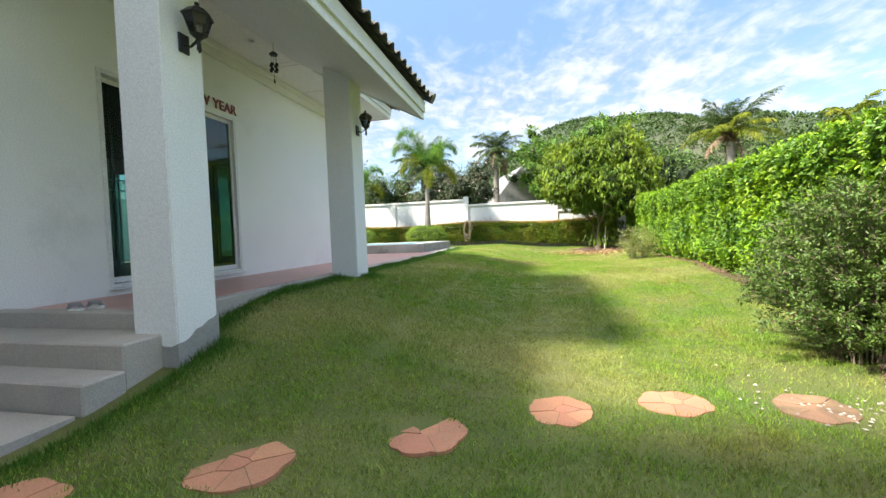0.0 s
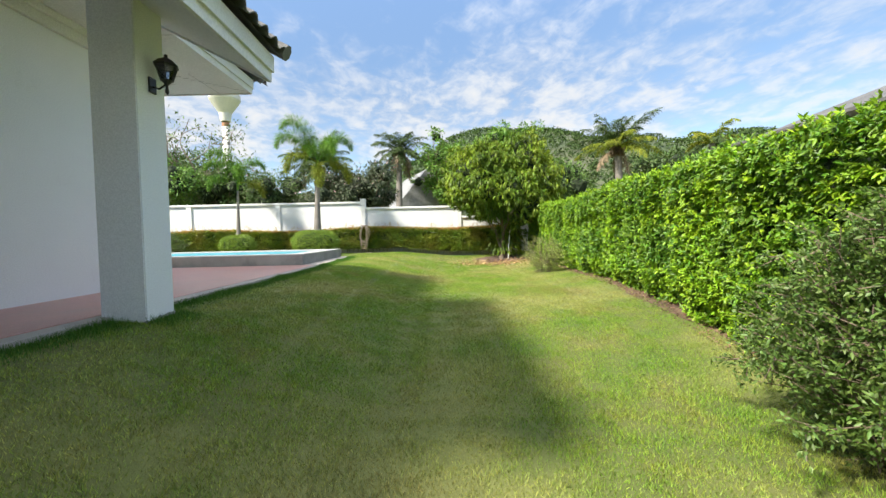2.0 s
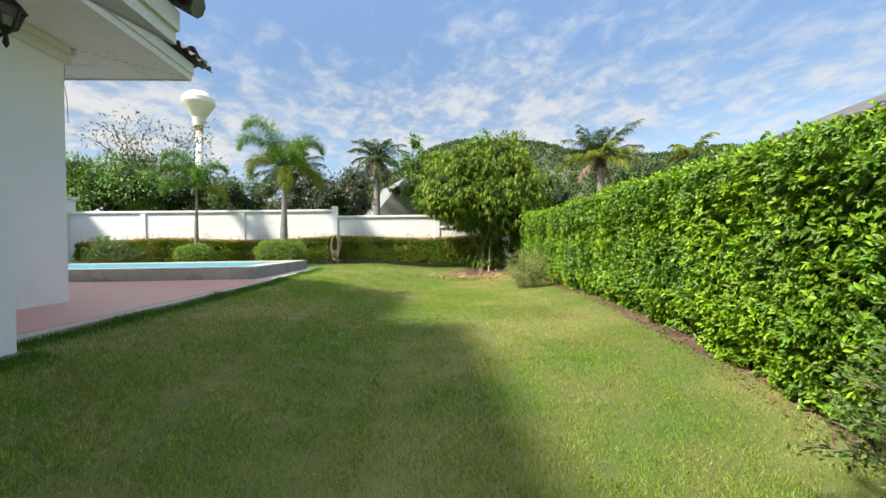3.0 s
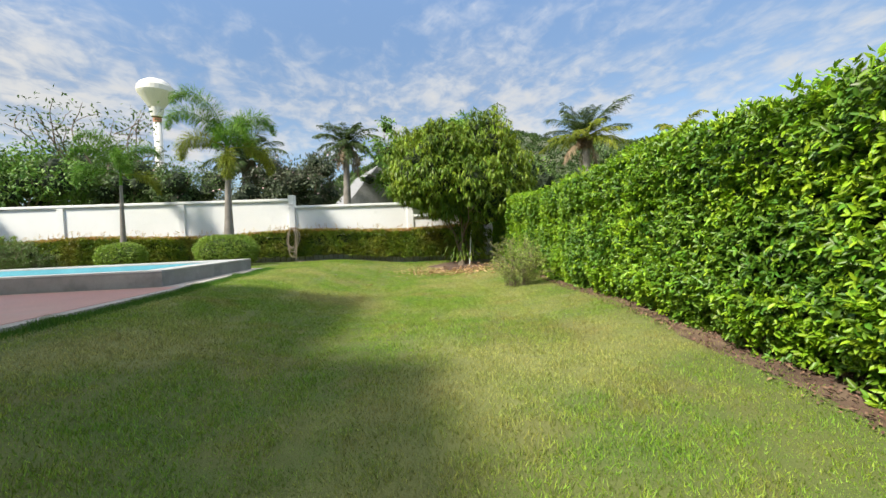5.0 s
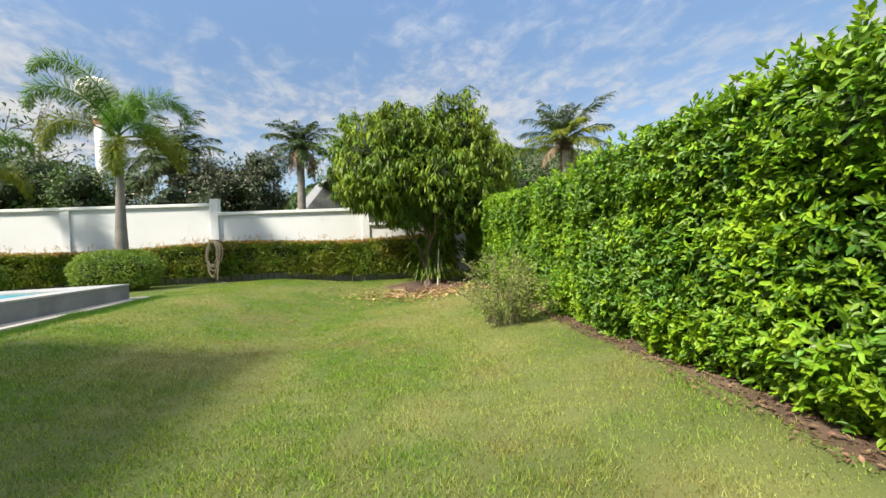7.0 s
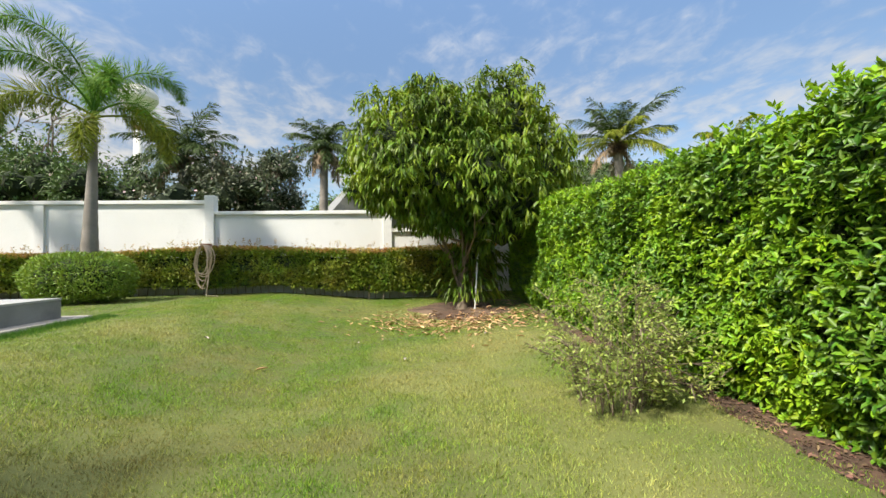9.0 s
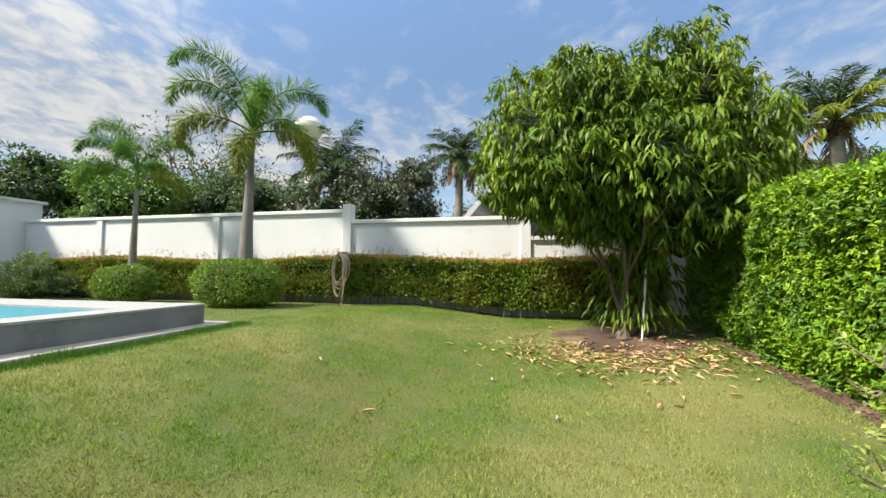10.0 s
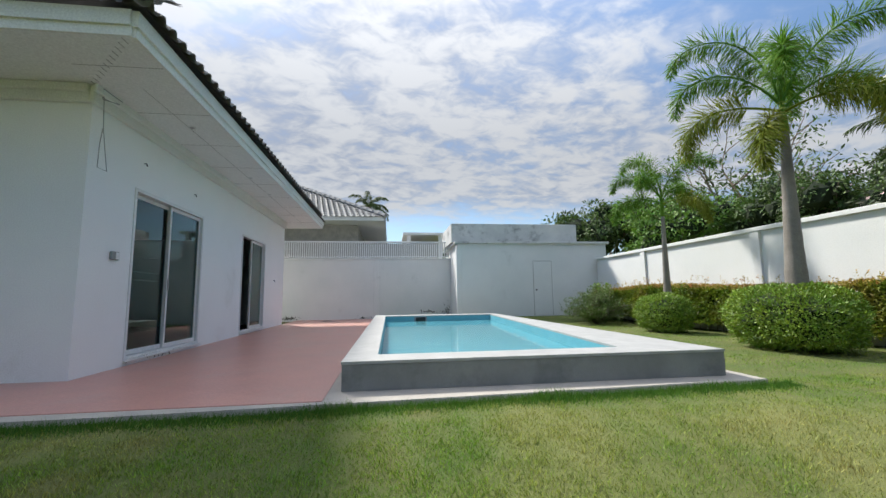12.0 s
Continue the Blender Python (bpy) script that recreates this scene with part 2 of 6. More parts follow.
M["hillleaf"] = material("hill_tree_crown", (0.045, 0.08, 0.028), (0.075, 0.115, 0.038), 1.0, 0.05, 0.8, 0, island=0.2, spec=0.05)
M["tile"] = material("dark_grey_roof_tile", (0.15, 0.145, 0.135), (0.10, 0.097, 0.092), 0.6, 4, 60, 0.3, rand=0.12)
M["greytile"] = material("pale_grey_roof_tile", (0.30, 0.30, 0.30), (0.22, 0.22, 0.22), 0.6, 4, 60, 0.3)
M["alu"] = material("white_powder_coated_aluminium", (0.72, 0.73, 0.73), (0.68, 0.69, 0.69), 0.35, 2, 30, 0.02)
M["black"] = material("black_cast_metal", (0.018, 0.018, 0.02), (0.03, 0.03, 0.03), 0.45, 5, 60, 0.2, metal=0.4)
M["grey"] = material("grey_plastic", (0.30, 0.30, 0.31), (0.26, 0.26, 0.27), 0.5, 5, 60, 0.1)
# floor and room colours are darkened to stand in for indoor dimness
M["dark"] = material("dimmed_interior_floor", (0.055, 0.05, 0.048), (0.045, 0.04, 0.04), 0.6, 2, 30, 0.1)
M["room"] = material("dimmed_interior_paint", (0.17, 0.175, 0.17), (0.14, 0.145, 0.14), 0.8, 2, 30, 0.05)
M["dry"] = material("dry_fallen_leaf", (0.60, 0.42, 0.22), (0.50, 0.31, 0.15), 0.8, 3, 30, 0, island=0.4)
M["litter"] = material("brown_leaf_litter", (0.22, 0.13, 0.08), (0.12, 0.07, 0.045), 0.9, 3, 30, 0, island=0.6)
M["pebble"] = material("white_pebble", (0.46, 0.41, 0.35), (0.36, 0.31, 0.26), 0.6, 6, 30, 0.1, island=0.3)
M["pipe"] = material("white_plastic_pipe", (0.80, 0.79, 0.76), (0.72, 0.70, 0.66), 0.5, 4, 40, 0.1)
M["mildew"] = material("black_mildew", (0.07, 0.07, 0.06), (0.12, 0.12, 0.11), 0.9, 20, 60, 0.2)
M["hose"] = material("faded_orange_garden_hose", (0.66, 0.50, 0.36), (0.56, 0.42, 0.30), 0.5, 4, 40, 0.1)
M["red"] = material("red_glitter_letter", (0.30, 0.045, 0.03), (0.18, 0.03, 0.02), 0.4, 30, 200, 0.3)
M["rust"] = material("rust_brown_band", (0.42, 0.20, 0.10), (0.36, 0.17, 0.09), 0.6, 2, 30, 0.1)
M["tower"] = material("cream_water_tower_paint", (0.74, 0.72, 0.67), (0.66, 0.64, 0.60), 0.6, 0.4, 10, 0.05)


def glass(name, tint, rough, ior=1.45):
    m = bpy.data.materials.new(name)
    m.use_nodes = True
    p = m.node_tree.nodes["Principled BSDF"]
    p.inputs["Base Color"].default_value = (*tint, 1)
    p.inputs["Transmission Weight"].default_value = 1
    p.inputs["Roughness"].default_value, p.inputs["IOR"].default_value = rough, ior
    return m


M["glass"] = glass("green_tinted_door_glass", (0.14, 0.36, 0.30), 0.01, 1.42)
M["lampglass"] = glass("smoky_lantern_glass", (0.35, 0.36, 0.38), 0.15)
M["water"] = glass("pool_water", (0.10, 0.38, 0.48), 0.03, 1.16)
M["water"].node_tree.nodes["Principled BSDF"].inputs["Transmission Weight"].default_value = 0.35
wn = M["water"].node_tree
wtex = node(wn, "ShaderNodeTexNoise", Scale=3.0, Detail=2.0)
wtc = wn.nodes.new("ShaderNodeTexCoord")
wbp = node(wn, "ShaderNodeBump", Strength=0.25, Distance=0.02)
wn.links.new(wtc.outputs["Object"], wtex.inputs["Vector"])
wn.links.new(wtex.outputs[0], wbp.inputs["Height"])
wn.links.new(wbp.outputs[0], wn.nodes["Principled BSDF"].inputs["Normal"])

# ---- makers ----


def mesh_object(name, verts, faces, mat, parent=None, label="", smooth=False):
    """verts: (n, 3) array; faces: (k, 3) or (k, 4) array."""
    me = bpy.data.meshes.new(name)
    v, f = np.asarray(verts, np.float32), np.asarray(faces, np.int32)
    me.vertices.add(len(v))
    me.vertices.foreach_set("co", v.ravel())
    me.loops.add(f.size)
    me.loops.foreach_set("vertex_index", f.ravel())
    me.polygons.add(len(f))
    me.polygons.foreach_set("loop_start", np.arange(0, f.size, f.shape[1], dtype=np.int32))
    if smooth:
        me.polygons.foreach_set("use_smooth", np.ones(len(f), bool))
    me.update(calc_edges=True)
    me.materials.append(mat)
    ob = new(name, me)
    if parent:
        ob.parent = parent
    return tagged(ob, label)


def part(name, bm, mat, parent=None, label="", smooth=False):
    me = bpy.data.meshes.new(name)
    bmesh.ops.recalc_face_normals(bm, faces=bm.faces)
    bm.to_mesh(me)
    bm.free()
    me.materials.append(mat)
    if smooth:
        me.polygons.foreach_set("use_smooth", [True] * len(me.polygons))
    ob = new(name, me)
    if parent:
        ob.parent = parent
    return tagged(ob, label)


def thing(name, label, category, at=(0, 0, 0), turn=0, group="", kind=""):
    ob = new(name)
    ob.empty_display_size = 0.1
    ob.matrix_world = pose(*at, 0, 0, turn)
    return tagged(ob, label, category, group, kind)


def box(bm, x0, x1, y0, y1, z0, z1, bevel=0.0):
    m = Matrix.LocRotScale(((x0 + x1) / 2, (y0 + y1) / 2, (z0 + z1) / 2), None, (abs(x1 - x0), abs(y1 - y0), abs(z1 - z0)))
    made = bmesh.ops.create_cube(bm, size=1, matrix=m)["verts"]
    if bevel:
        edges = list({e for v in made for e in v.link_edges})
        bmesh.ops.bevel(bm, geom=edges, offset=bevel, segments=1, affect="EDGES", profile=0.5)
    return bm


def boxes(*rows, bevel=0.0):
    bm = bmesh.new()
    for r in rows:
        box(bm, *r, bevel=bevel)
    return bm


def prism(bm, outline, z0, z1):
    """outline: [(x, y), ...] anticlockwise; z0, z1 heights (or functions of x, y)."""
    f0 = z0 if callable(z0) else (lambda x, y: z0)
    f1 = z1 if callable(z1) else (lambda x, y: z1)
    low = [bm.verts.new((x, y, f0(x, y))) for x, y in outline]
    top = [bm.verts.new((x, y, f1(x, y))) for x, y in outline]
    n = len(outline)
    bm.faces.new(top)
    bm.faces.new(low[::-1])
    for i in range(n):
        bm.faces.new((low[i], low[(i + 1) % n], top[(i + 1) % n], top[i]))
    return bm


def tube(bm, points, radii, sides=8, cap=True):
    """A tapered tube through points."""
    pts = [Vector(p) for p in points]
    rings = []
    for i, p in enumerate(pts):
        way = (pts[min(i + 1, len(pts) - 1)] - pts[max(i - 1, 0)]).normalized()
        side = way.cross(Vector((0.31, 0.2, 0.93)) if abs(way.z) < 0.8 else Vector((1, 0.2, 0))).normalized()
        up_ = side.cross(way)
        r = radii[i] if isinstance(radii, (list, tuple)) else radii
        rings.append([bm.verts.new(p + r * (math.cos(a) * side + math.sin(a) * up_)) for a in np.linspace(0, 2 * math.pi, sides, endpoint=False)])
    for a, b in zip(rings, rings[1:]):
        for k in range(sides):
            bm.faces.new((a[k], a[(k + 1) % sides], b[(k + 1) % sides], b[k]))
    if cap:
        bm.faces.new(rings[0][::-1])
        bm.faces.new(rings[-1])
    return bm


def lathe(bm, profile, sides=16, at=(0, 0, 0)):
    rings = [[bm.verts.new((at[0] + r * math.cos(a), at[1] + r * math.sin(a), at[2] + z)) for a in np.linspace(0, 2 * math.pi, sides, endpoint=False)] for r, z in profile]
    for a, b in zip(rings, rings[1:]):
        for k in range(sides):
            bm.faces.new((a[k], a[(k + 1) % sides], b[(k + 1) % sides], b[k]))
    bm.faces.new(rings[0][::-1])
    bm.faces.new(rings[-1])
    return bm


RNG = np.random.default_rng(7)


def unit(a):
    return a / np.maximum(np.linalg.norm(a, axis=-1, keepdims=True), 1e-9)


LEAF2 = (np.array([(0, 0, 0), (0.45, 0.5, 0.06), (1, 0, -0.10), (0.45, -0.5, 0.06)]), np.array([(0, 2, 1), (0, 3, 2)]))
LEAF4 = (np.array([(0, 0, 0), (0.3, 0.42, 0.06), (0.7, 0.36, 0.0), (1, 0, -0.18), (0.7, -0.36, 0.0), (0.3, -0.42, 0.06)]), np.array([(0, 3, 2), (0, 2, 1), (0, 5, 4), (0, 4, 3)]))
LEAF_BENT = (np.array([(0, 0, 0), (0.35, 0.5, 0.02), (0.72, 0.38, -0.10), (1, 0, -0.34), (0.72, -0.38, -0.10), (0.35, -0.5, 0.02)]), np.array([(0, 5, 1), (1, 5, 4), (1, 4, 2), (2, 4, 3)]))
BLADE = (np.array([(0, 0.5, 0), (0, -0.5, 0), (1, 0, 0)]), np.array([(0, 1, 2)]))


def scattered(name, template, base, way, normal, length, width, mat, parent=None, label="", kind=""):
    """Many small leaves as one mesh: each the template laid along way, its face towards normal."""
    tv, tf = template
    way = unit(way)
    side = unit(np.cross(normal, way))
    nor = np.cross(way, side)
    length, width = np.broadcast_to(length, len(base)), np.broadcast_to(width, len(base))
    v = base[:, None] + tv[None, :, 0:1] * (way * length[:, None])[:, None] + tv[None, :, 1:2] * (side * width[:, None])[:, None] + tv[None, :, 2:3] * (nor * length[:, None])[:, None]
    f = tf[None] + (np.arange(len(base)) * len(tv))[:, None, None]
    ob = mesh_object(name, v.reshape(-1, 3), f.reshape(-1, tf.shape[1]), mat, parent, label)
    return tagged(ob, kind=kind)


def lump(x, y, z, s=1.0):
    """Cheap smooth noise on arrays, about -1 to 1."""
    return (np.sin(x * 1.7 * s + 1.3 * np.sin(y * 1.1 * s)) + np.sin(y * 2.3 * s + 1.1 * np.sin(z * 1.9 * s + 2)) + np.sin(z * 2.9 * s + 1.7 * np.sin(x * 1.3 * s + 1))) / 3


def smooth(t):
    t = np.clip(t, 0, 1)
    return t * t * (3 - 2 * t)


def ground_z(x, y):
    x, y = np.asarray(x, float), np.asarray(y, float)
    near = -0.045 - 0.47 * smooth((-4.6 - y) / 2.7)
    near = near + 0.13 * smooth((-6.0 - x) / 3) * smooth((y - 6.2) / 1.0)
    low = -0.46 - 0.14 * smooth((-1.8 - y) / 2.5) + 0.20 * smooth((y - 8.0) / 3.0) + 0.10 * np.exp(-((y - 0.5) / 2.5) ** 2)
    low = low + 0.10 * smooth((x - 6.6) / 1.5)
    z = near + (low - near) * smooth((x - 1.8 - 0.10 * (y - 2) * (y > 2)) / 3.0)
    near_part = smooth((26 - np.hypot(x, y)) / 12)
    return z * near_part - 0.3 * (1 - near_part) + 0.012 * lump(x, y, 0 * x, 1.7) * near_part

# ---- ground ----


def steps_between(stops, fine):
    out = []
    for (a, b), d in zip(zip(stops, stops[1:]), fine):
        out += list(np.linspace(a, b, max(1, round((b - a) / d)), endpoint=False))
    return np.array(out + [stops[-1]])


def make_ground():
    xs = steps_between([-900, -120, -30, -9.3, -7.9, 1.2, 9.6, 30, 120, 900], [130, 15, 2, 0.7, 0.7, 0.13, 2, 15, 130])
    ys = steps_between([-900, -120, -30, -9.0, 0, 3.3, 6.9, 12.0, 30, 120, 900], [130, 15, 2, 0.13, 0.13, 0.13, 0.13, 2, 15, 130])
    X, Y = np.meshgrid(xs, ys, indexing="ij")
    v = np.stack([X, Y, ground_z(X, Y)], -1).reshape(-1, 3)
    n = len(ys)
    i, j = np.meshgrid(np.arange(len(xs) - 1), np.arange(n - 1), indexing="ij")
    a = (i * n + j).ravel()
    cx, cy = (xs[:-1] + xs[1:]) / 2, (ys[:-1] + ys[1:]) / 2
    CX, CY = np.meshgrid(cx, cy, indexing="ij")
    hole = ((CX > -7.9) & (CX < 1.2) & (CY > 3.3) & (CY < 6.9)) | ((CX > -9.3) & (CX < -0.1) & (CY > -9.0) & (CY < -0.1))
    f = np.stack([a, a + n, a + n + 1, a + 1], 1)[~hole.ravel()]
    ob = mesh_object("ground", v, f, M["ground"], smooth=True)
    tagged(ob, "green lawn sloping away from the house", "lawn", kind="structure")


make_ground()

# ---- house ----
WX, SOFFIT = 0.10, 3.45          # the east wall's face; the height of the flat soffit
DOOR_TOP = 2.45


def wall_run(name, along, a0, a1, b0, b1, z0, z1, openings, mat, label):
    """A wall with openings (start, end, sill, head). along: the axis that it runs on."""
    bm = bmesh.new()

    def put(s, e, zs, ze):
        if along == "x":
            box(bm, s, e, b0, b1, zs, ze)
        else:
            box(bm, b0, b1, s, e, zs, ze)
    at = a0
    for s, e, sill, head in openings:
        put(at, s, z0, z1)
        put(s, e, head, z1)
        if sill > z0:
            put(s, e, z0, sill)
        at = e
    put(at, a1, z0, z1)
    return tagged(part(name, bm, mat, label=label), category="wall", kind="structure")


wall_run("wall_east", "y", -10.6, 0.0, WX - 0.18, WX, -0.7, SOFFIT + 0.05, [(-5.13, -3.05, 0.05, DOOR_TOP)], M["wall"], "white-painted rendered house wall under a porch")
wall_run("wall_north", "x", -9.1, WX - 0.18, -0.18, 0.0, -0.3, SOFFIT + 0.05, [(-7.0, -5.11, 0.05, DOOR_TOP), (-3.0, -0.84, 0.05, DOOR_TOP)], M["wall"], "white-painted rendered house wall facing the pool")
wall_run("wall_west", "y", -10.6, -0.18, -9.1, -8.92, -0.3, SOFFIT + 0.05, [], M["wall"], "white-painted house wall")
wall_run("wall_south", "x", -8.92, WX - 0.18, -10.6, -10.42, -0.7, SOFFIT + 0.05, [], M["wall"], "white-painted house wall")
# indoor surfaces carry the room's dimness in their colour
wall_run("partition", "x", -8.92, WX - 0.18, -5.9, -5.75, 0.0, SOFFIT, [(-3, -2, 0.0, 2.1)], M["room"], "plain inner wall, coloured dark for the dim room")
tagged(part("floor", boxes((-8.92, WX - 0.18, -10.42, -0.18, -0.1, 0.02)), M["dark"], label="floor indoors, coloured near-black for the dim room"), category="floor", kind="structure")
tagged(part("ceiling", boxes((-8.92, WX - 0.18, -10.42, -0.18, 2.8, 2.9)), M["room"], label="plain ceiling indoors, coloured dark for the dim room"), category="ceiling", kind="structure")
# unseen south wing, added to close the garden behind and shade the near lawn
tagged(part("wall_shading_wing", boxes((-3, 4.9, -13.0, -10.8, -0.8, 4.7)), M["wall"], label="white wall of an unseen south wing added to shade the near lawn"), category="wall", kind="structure")


def sliding_door(name, at, turn, width, height, label, open_leaf=False):
    """Two glass leaves in a white frame; x runs along the opening, y points outdoors."""
    d = thing(name, label, "door", at, turn, kind="structure")
    f = 0.05
    part("door_frame", boxes((0, f, -0.12, 0.012, 0, height), (width - f, width, -0.12, 0.012, 0, height), (f, width - f, -0.12, 0.012, height - f, height), (f, width - f, -0.12, 0.012, 0, 0.04), bevel=0.004), M["alu"], d, "white aluminium door frame")
    half = width / 2
    for k in range(2):
        x0, x1 = (f, half + 0.03) if k == 0 else (half - 0.03, width - f)
        if open_leaf and k == 0:
            x0, x1 = f + 0.06, half + 0.12
        if open_leaf and k == 1:
            x0, x1 = f, half + 0.03
        y = -0.05 - 0.045 * k
        s = 0.045
        leaf = part("leaf", boxes((x0, x0 + s, y - 0.02, y + 0.015, 0.045, height - f - 0.005), (x1 - s, x1, y - 0.02, y + 0.015, 0.045, height - f - 0.005), (x0 + s, x1 - s, y - 0.02, y + 0.015, 0.045, 0.11), (x0 + s, x1 - s, y - 0.02, y + 0.015, height - f - 0.06, height - f - 0.005), bevel=0.003), M["alu"], d, "white sliding leaf frame")
        p = part("pane", boxes((x0 + s, x1 - s, y - 0.006, y, 0.11, height - f - 0.06)), M["glass"], leaf, "green tinted glass pane")
        p.visible_shadow = False
        part("handle", boxes((x1 - 0.035, x1 - 0.012, y + 0.015, y + 0.03, 0.95, 1.15)), M["grey"], leaf, "grey pull handle")
    if not open_leaf:
        part("rail", boxes((half + 0.05, width - f - 0.05, -0.185, -0.172, 1.22, 1.235), (half + 0.05, width - f - 0.05, -0.185, -0.172, 1.10, 1.115)), M["alu"], d, "thin white bars behind the glass")
        part("curtain_edge", boxes((width - f - 0.22, width - f - 0.19, -0.20, -0.17, 0.05, height - f)), M["room"], d, "curtain edge behind the glass, darkened with the room")
    part("sill", boxes((-0.02, width + 0.02, 0.012, 0.045, -0.03, -0.002), bevel=0.003), M["alu"], d, "white sill")
    return d


# turn 0: outdoors is +y; turn -90: outdoors is +x
sliding_door("door_1", (WX, -3.05, 0.05), -90, 2.08, DOOR_TOP - 0.05, "closed white-framed sliding glass door onto the porch")
sliding_door("door_2", (-3.0, 0, 0.05), 0, 2.16, DOOR_TOP - 0.05, "closed white-framed sliding glass door facing the pool")
sliding_door("door_3", (-7.0, 0, 0.05), 0, 1.89, DOOR_TOP - 0.05, "half-open white-framed sliding glass door facing the pool", open_leaf=True)

# soffit, cornice and sloping porch ceiling
EX, EY = 1.20, 1.06               # how far the flat eaves reach: x of the east one, y of the north one
PX, PZ, PY, PS = 3.00, 2.31, -2.53, -6.32    # the porch eave's lower outer edge, its north and its south end
SLOPE = (SOFFIT - PZ) / (PX - EX + 0.35)


def porch_z(x):
    return min(SOFFIT, PZ + (PX - x) * SLOPE)


roof = thing("roof", "dark grey tiled hip roof with white painted eaves", "roof", kind="structure")
bm = bmesh.new()
box(bm, -10.2, EX, 0.0, EY, SOFFIT, SOFFIT + 0.02)
box(bm, WX, EX, PY + 0.02, 0.0, SOFFIT, SOFFIT + 0.02)
box(bm, WX, EX, -10.8, PS - 0.02, SOFFIT, SOFFIT + 0.02)
box(bm, -10.2, -9.1, -10.6, 0.0, SOFFIT, SOFFIT + 0.02)
part("soffit", bm, M["soffit"], roof, "grey-white painted soffit boards")
bm = bmesh.new()
for x0, x1 in ((WX, PX - (SOFFIT - PZ) / SLOPE), (PX - (SOFFIT - PZ) / SLOPE, PX)):
    prism(bm, [(x0, PS), (x1, PS), (x1, PY), (x0, PY)], lambda x, y: porch_z(x), lambda x, y: porch_z(x) + 0.02)
part("porch_ceiling", bm, M["soffit"], roof, "white porch ceiling sloping down to the eave")
# shadow-gap joints between the boards
bm = bmesh.new()
for x in np.arange(-9.0, 1.0, 1.2):
    box(bm, x, x + 0.006, 0.1, EY, SOFFIT - 0.003, SOFFIT + 0.001)
box(bm, -9.1, 0.1, 0.55, 0.556, SOFFIT - 0.003, SOFFIT + 0.001)
for y in np.arange(-2.4, 0.0, 1.2):
    box(bm, WX, EX, y, y + 0.006, SOFFIT - 0.003, SOFFIT + 0.001)
for k in range(12):
    s = k / 12
    box(bm, 0.14 + s * 1.0, 0.24 + s * 1.0, 0.05 + s * 0.96, 0.058 + s * 0.96, SOFFIT - 0.003, SOFFIT + 0.001)
part("joint", bm, M["concrete"], roof, "dark joints between soffit boards")
# cornice along the wall heads
part("cornice", boxes((-9.1, WX + 0.06, 0.0, 0.06, SOFFIT - 0.22, SOFFIT), (-9.1, WX + 0.10, 0.06, 0.10, SOFFIT - 0.10, SOFFIT), (WX, WX + 0.06, -10.6, 0.0, SOFFIT - 0.22, SOFFIT), (WX + 0.06, WX + 0.10, -10.6, 0.0, SOFFIT - 0.10, SOFFIT), bevel=0.012), M["fascia"], roof, "painted cornice moulding")
# fascia boards, two steps
FH = 0.24
bm = bmesh.new()
for z0, z1, o in ((0, 0.10, 0.0), (0.10, FH, 0.03)):
    box(bm, -10.2 - o, EX + o, EY, EY + 0.03 + o, SOFFIT - 0.02 + z0, SOFFIT + z1)
    box(bm, EX, EX + 0.03 + o, PY, EY, SOFFIT - 0.02 + z0, SOFFIT + z1)
    box(bm, PX, PX + 0.03 + o, PS, PY + 0.03, PZ - 0.02 + z0, PZ + z1)
    box(bm, EX, EX + 0.03 + o, -10.8, PS, SOFFIT - 0.02 + z0, SOFFIT + z1)
    box(bm, -10.23 - o, -10.2, -10.6, EY, SOFFIT - 0.02 + z0, SOFFIT + z1)
for z0, z1, o in ((0, 0.12, 0.0), (0.12, FH, 0.03)):
    for k in (0,):
        prism(bm, [(EX, PY), (PX, PY), (PX, PY + 0.03 + o), (EX, PY + 0.03 + o)], lambda x, y: PZ + (PX - x) * SLOPE - 0.02 + z0, lambda x, y: PZ + (PX - x) * SLOPE + z1)
        prism(bm, [(EX, PS - 0.03 - o), (PX, PS - 0.03 - o), (PX, PS), (EX, PS)], lambda x, y: PZ + (PX - x) * SLOPE - 0.02 + z0, lambda x, y: PZ + (PX - x) * SLOPE + z1)
part("fascia", bm, M["fascia"], roof, "stepped white fascia boards")
# roof planes
RISE = 0.60
RZ = SOFFIT + FH + 0.02


def roof_height(x, y):
    """The main hip and, along the east, its lean-to run over the porch."""
    return RZ + RISE * min(EX + 0.12 - x, EY + 0.12 - y, x + 10.35)


bm = bmesh.new()
ridge_x = (EX + 0.12 - 10.32) / 2
half_w = EX + 0.12 - ridge_x
rt = RZ + RISE * half_w
n1, n2 = bm.verts.new((-10.32, EY + 0.12, RZ)), bm.verts.new((EX + 0.12, EY + 0.12, RZ))
n3 = bm.verts.new((ridge_x, EY + 0.12 - half_w, rt))
s1, s2, s3 = bm.verts.new((-10.32, -13.2, RZ)), bm.verts.new((EX + 0.12, -13.2, RZ)), bm.verts.new((ridge_x, -13.2, rt))
bm.faces.new((n1, n2, n3))
bm.faces.new((n2, s2, s3, n3))
bm.faces.new((n1, n3, s3, s1))
bm.faces.new((s1, s3, s2))
e = [bm.verts.new(c) for c in ((EX, PS - 0.1, PZ + FH + 0.02 + (PX + 0.12 - EX) * SLOPE), (PX + 0.12, PS - 0.1, PZ + FH + 0.02), (PX + 0.12, PY + 0.1, PZ + FH + 0.02), (EX, PY + 0.1, PZ + FH + 0.02 + (PX + 0.12 - EX) * SLOPE))]
bm.faces.new(e)
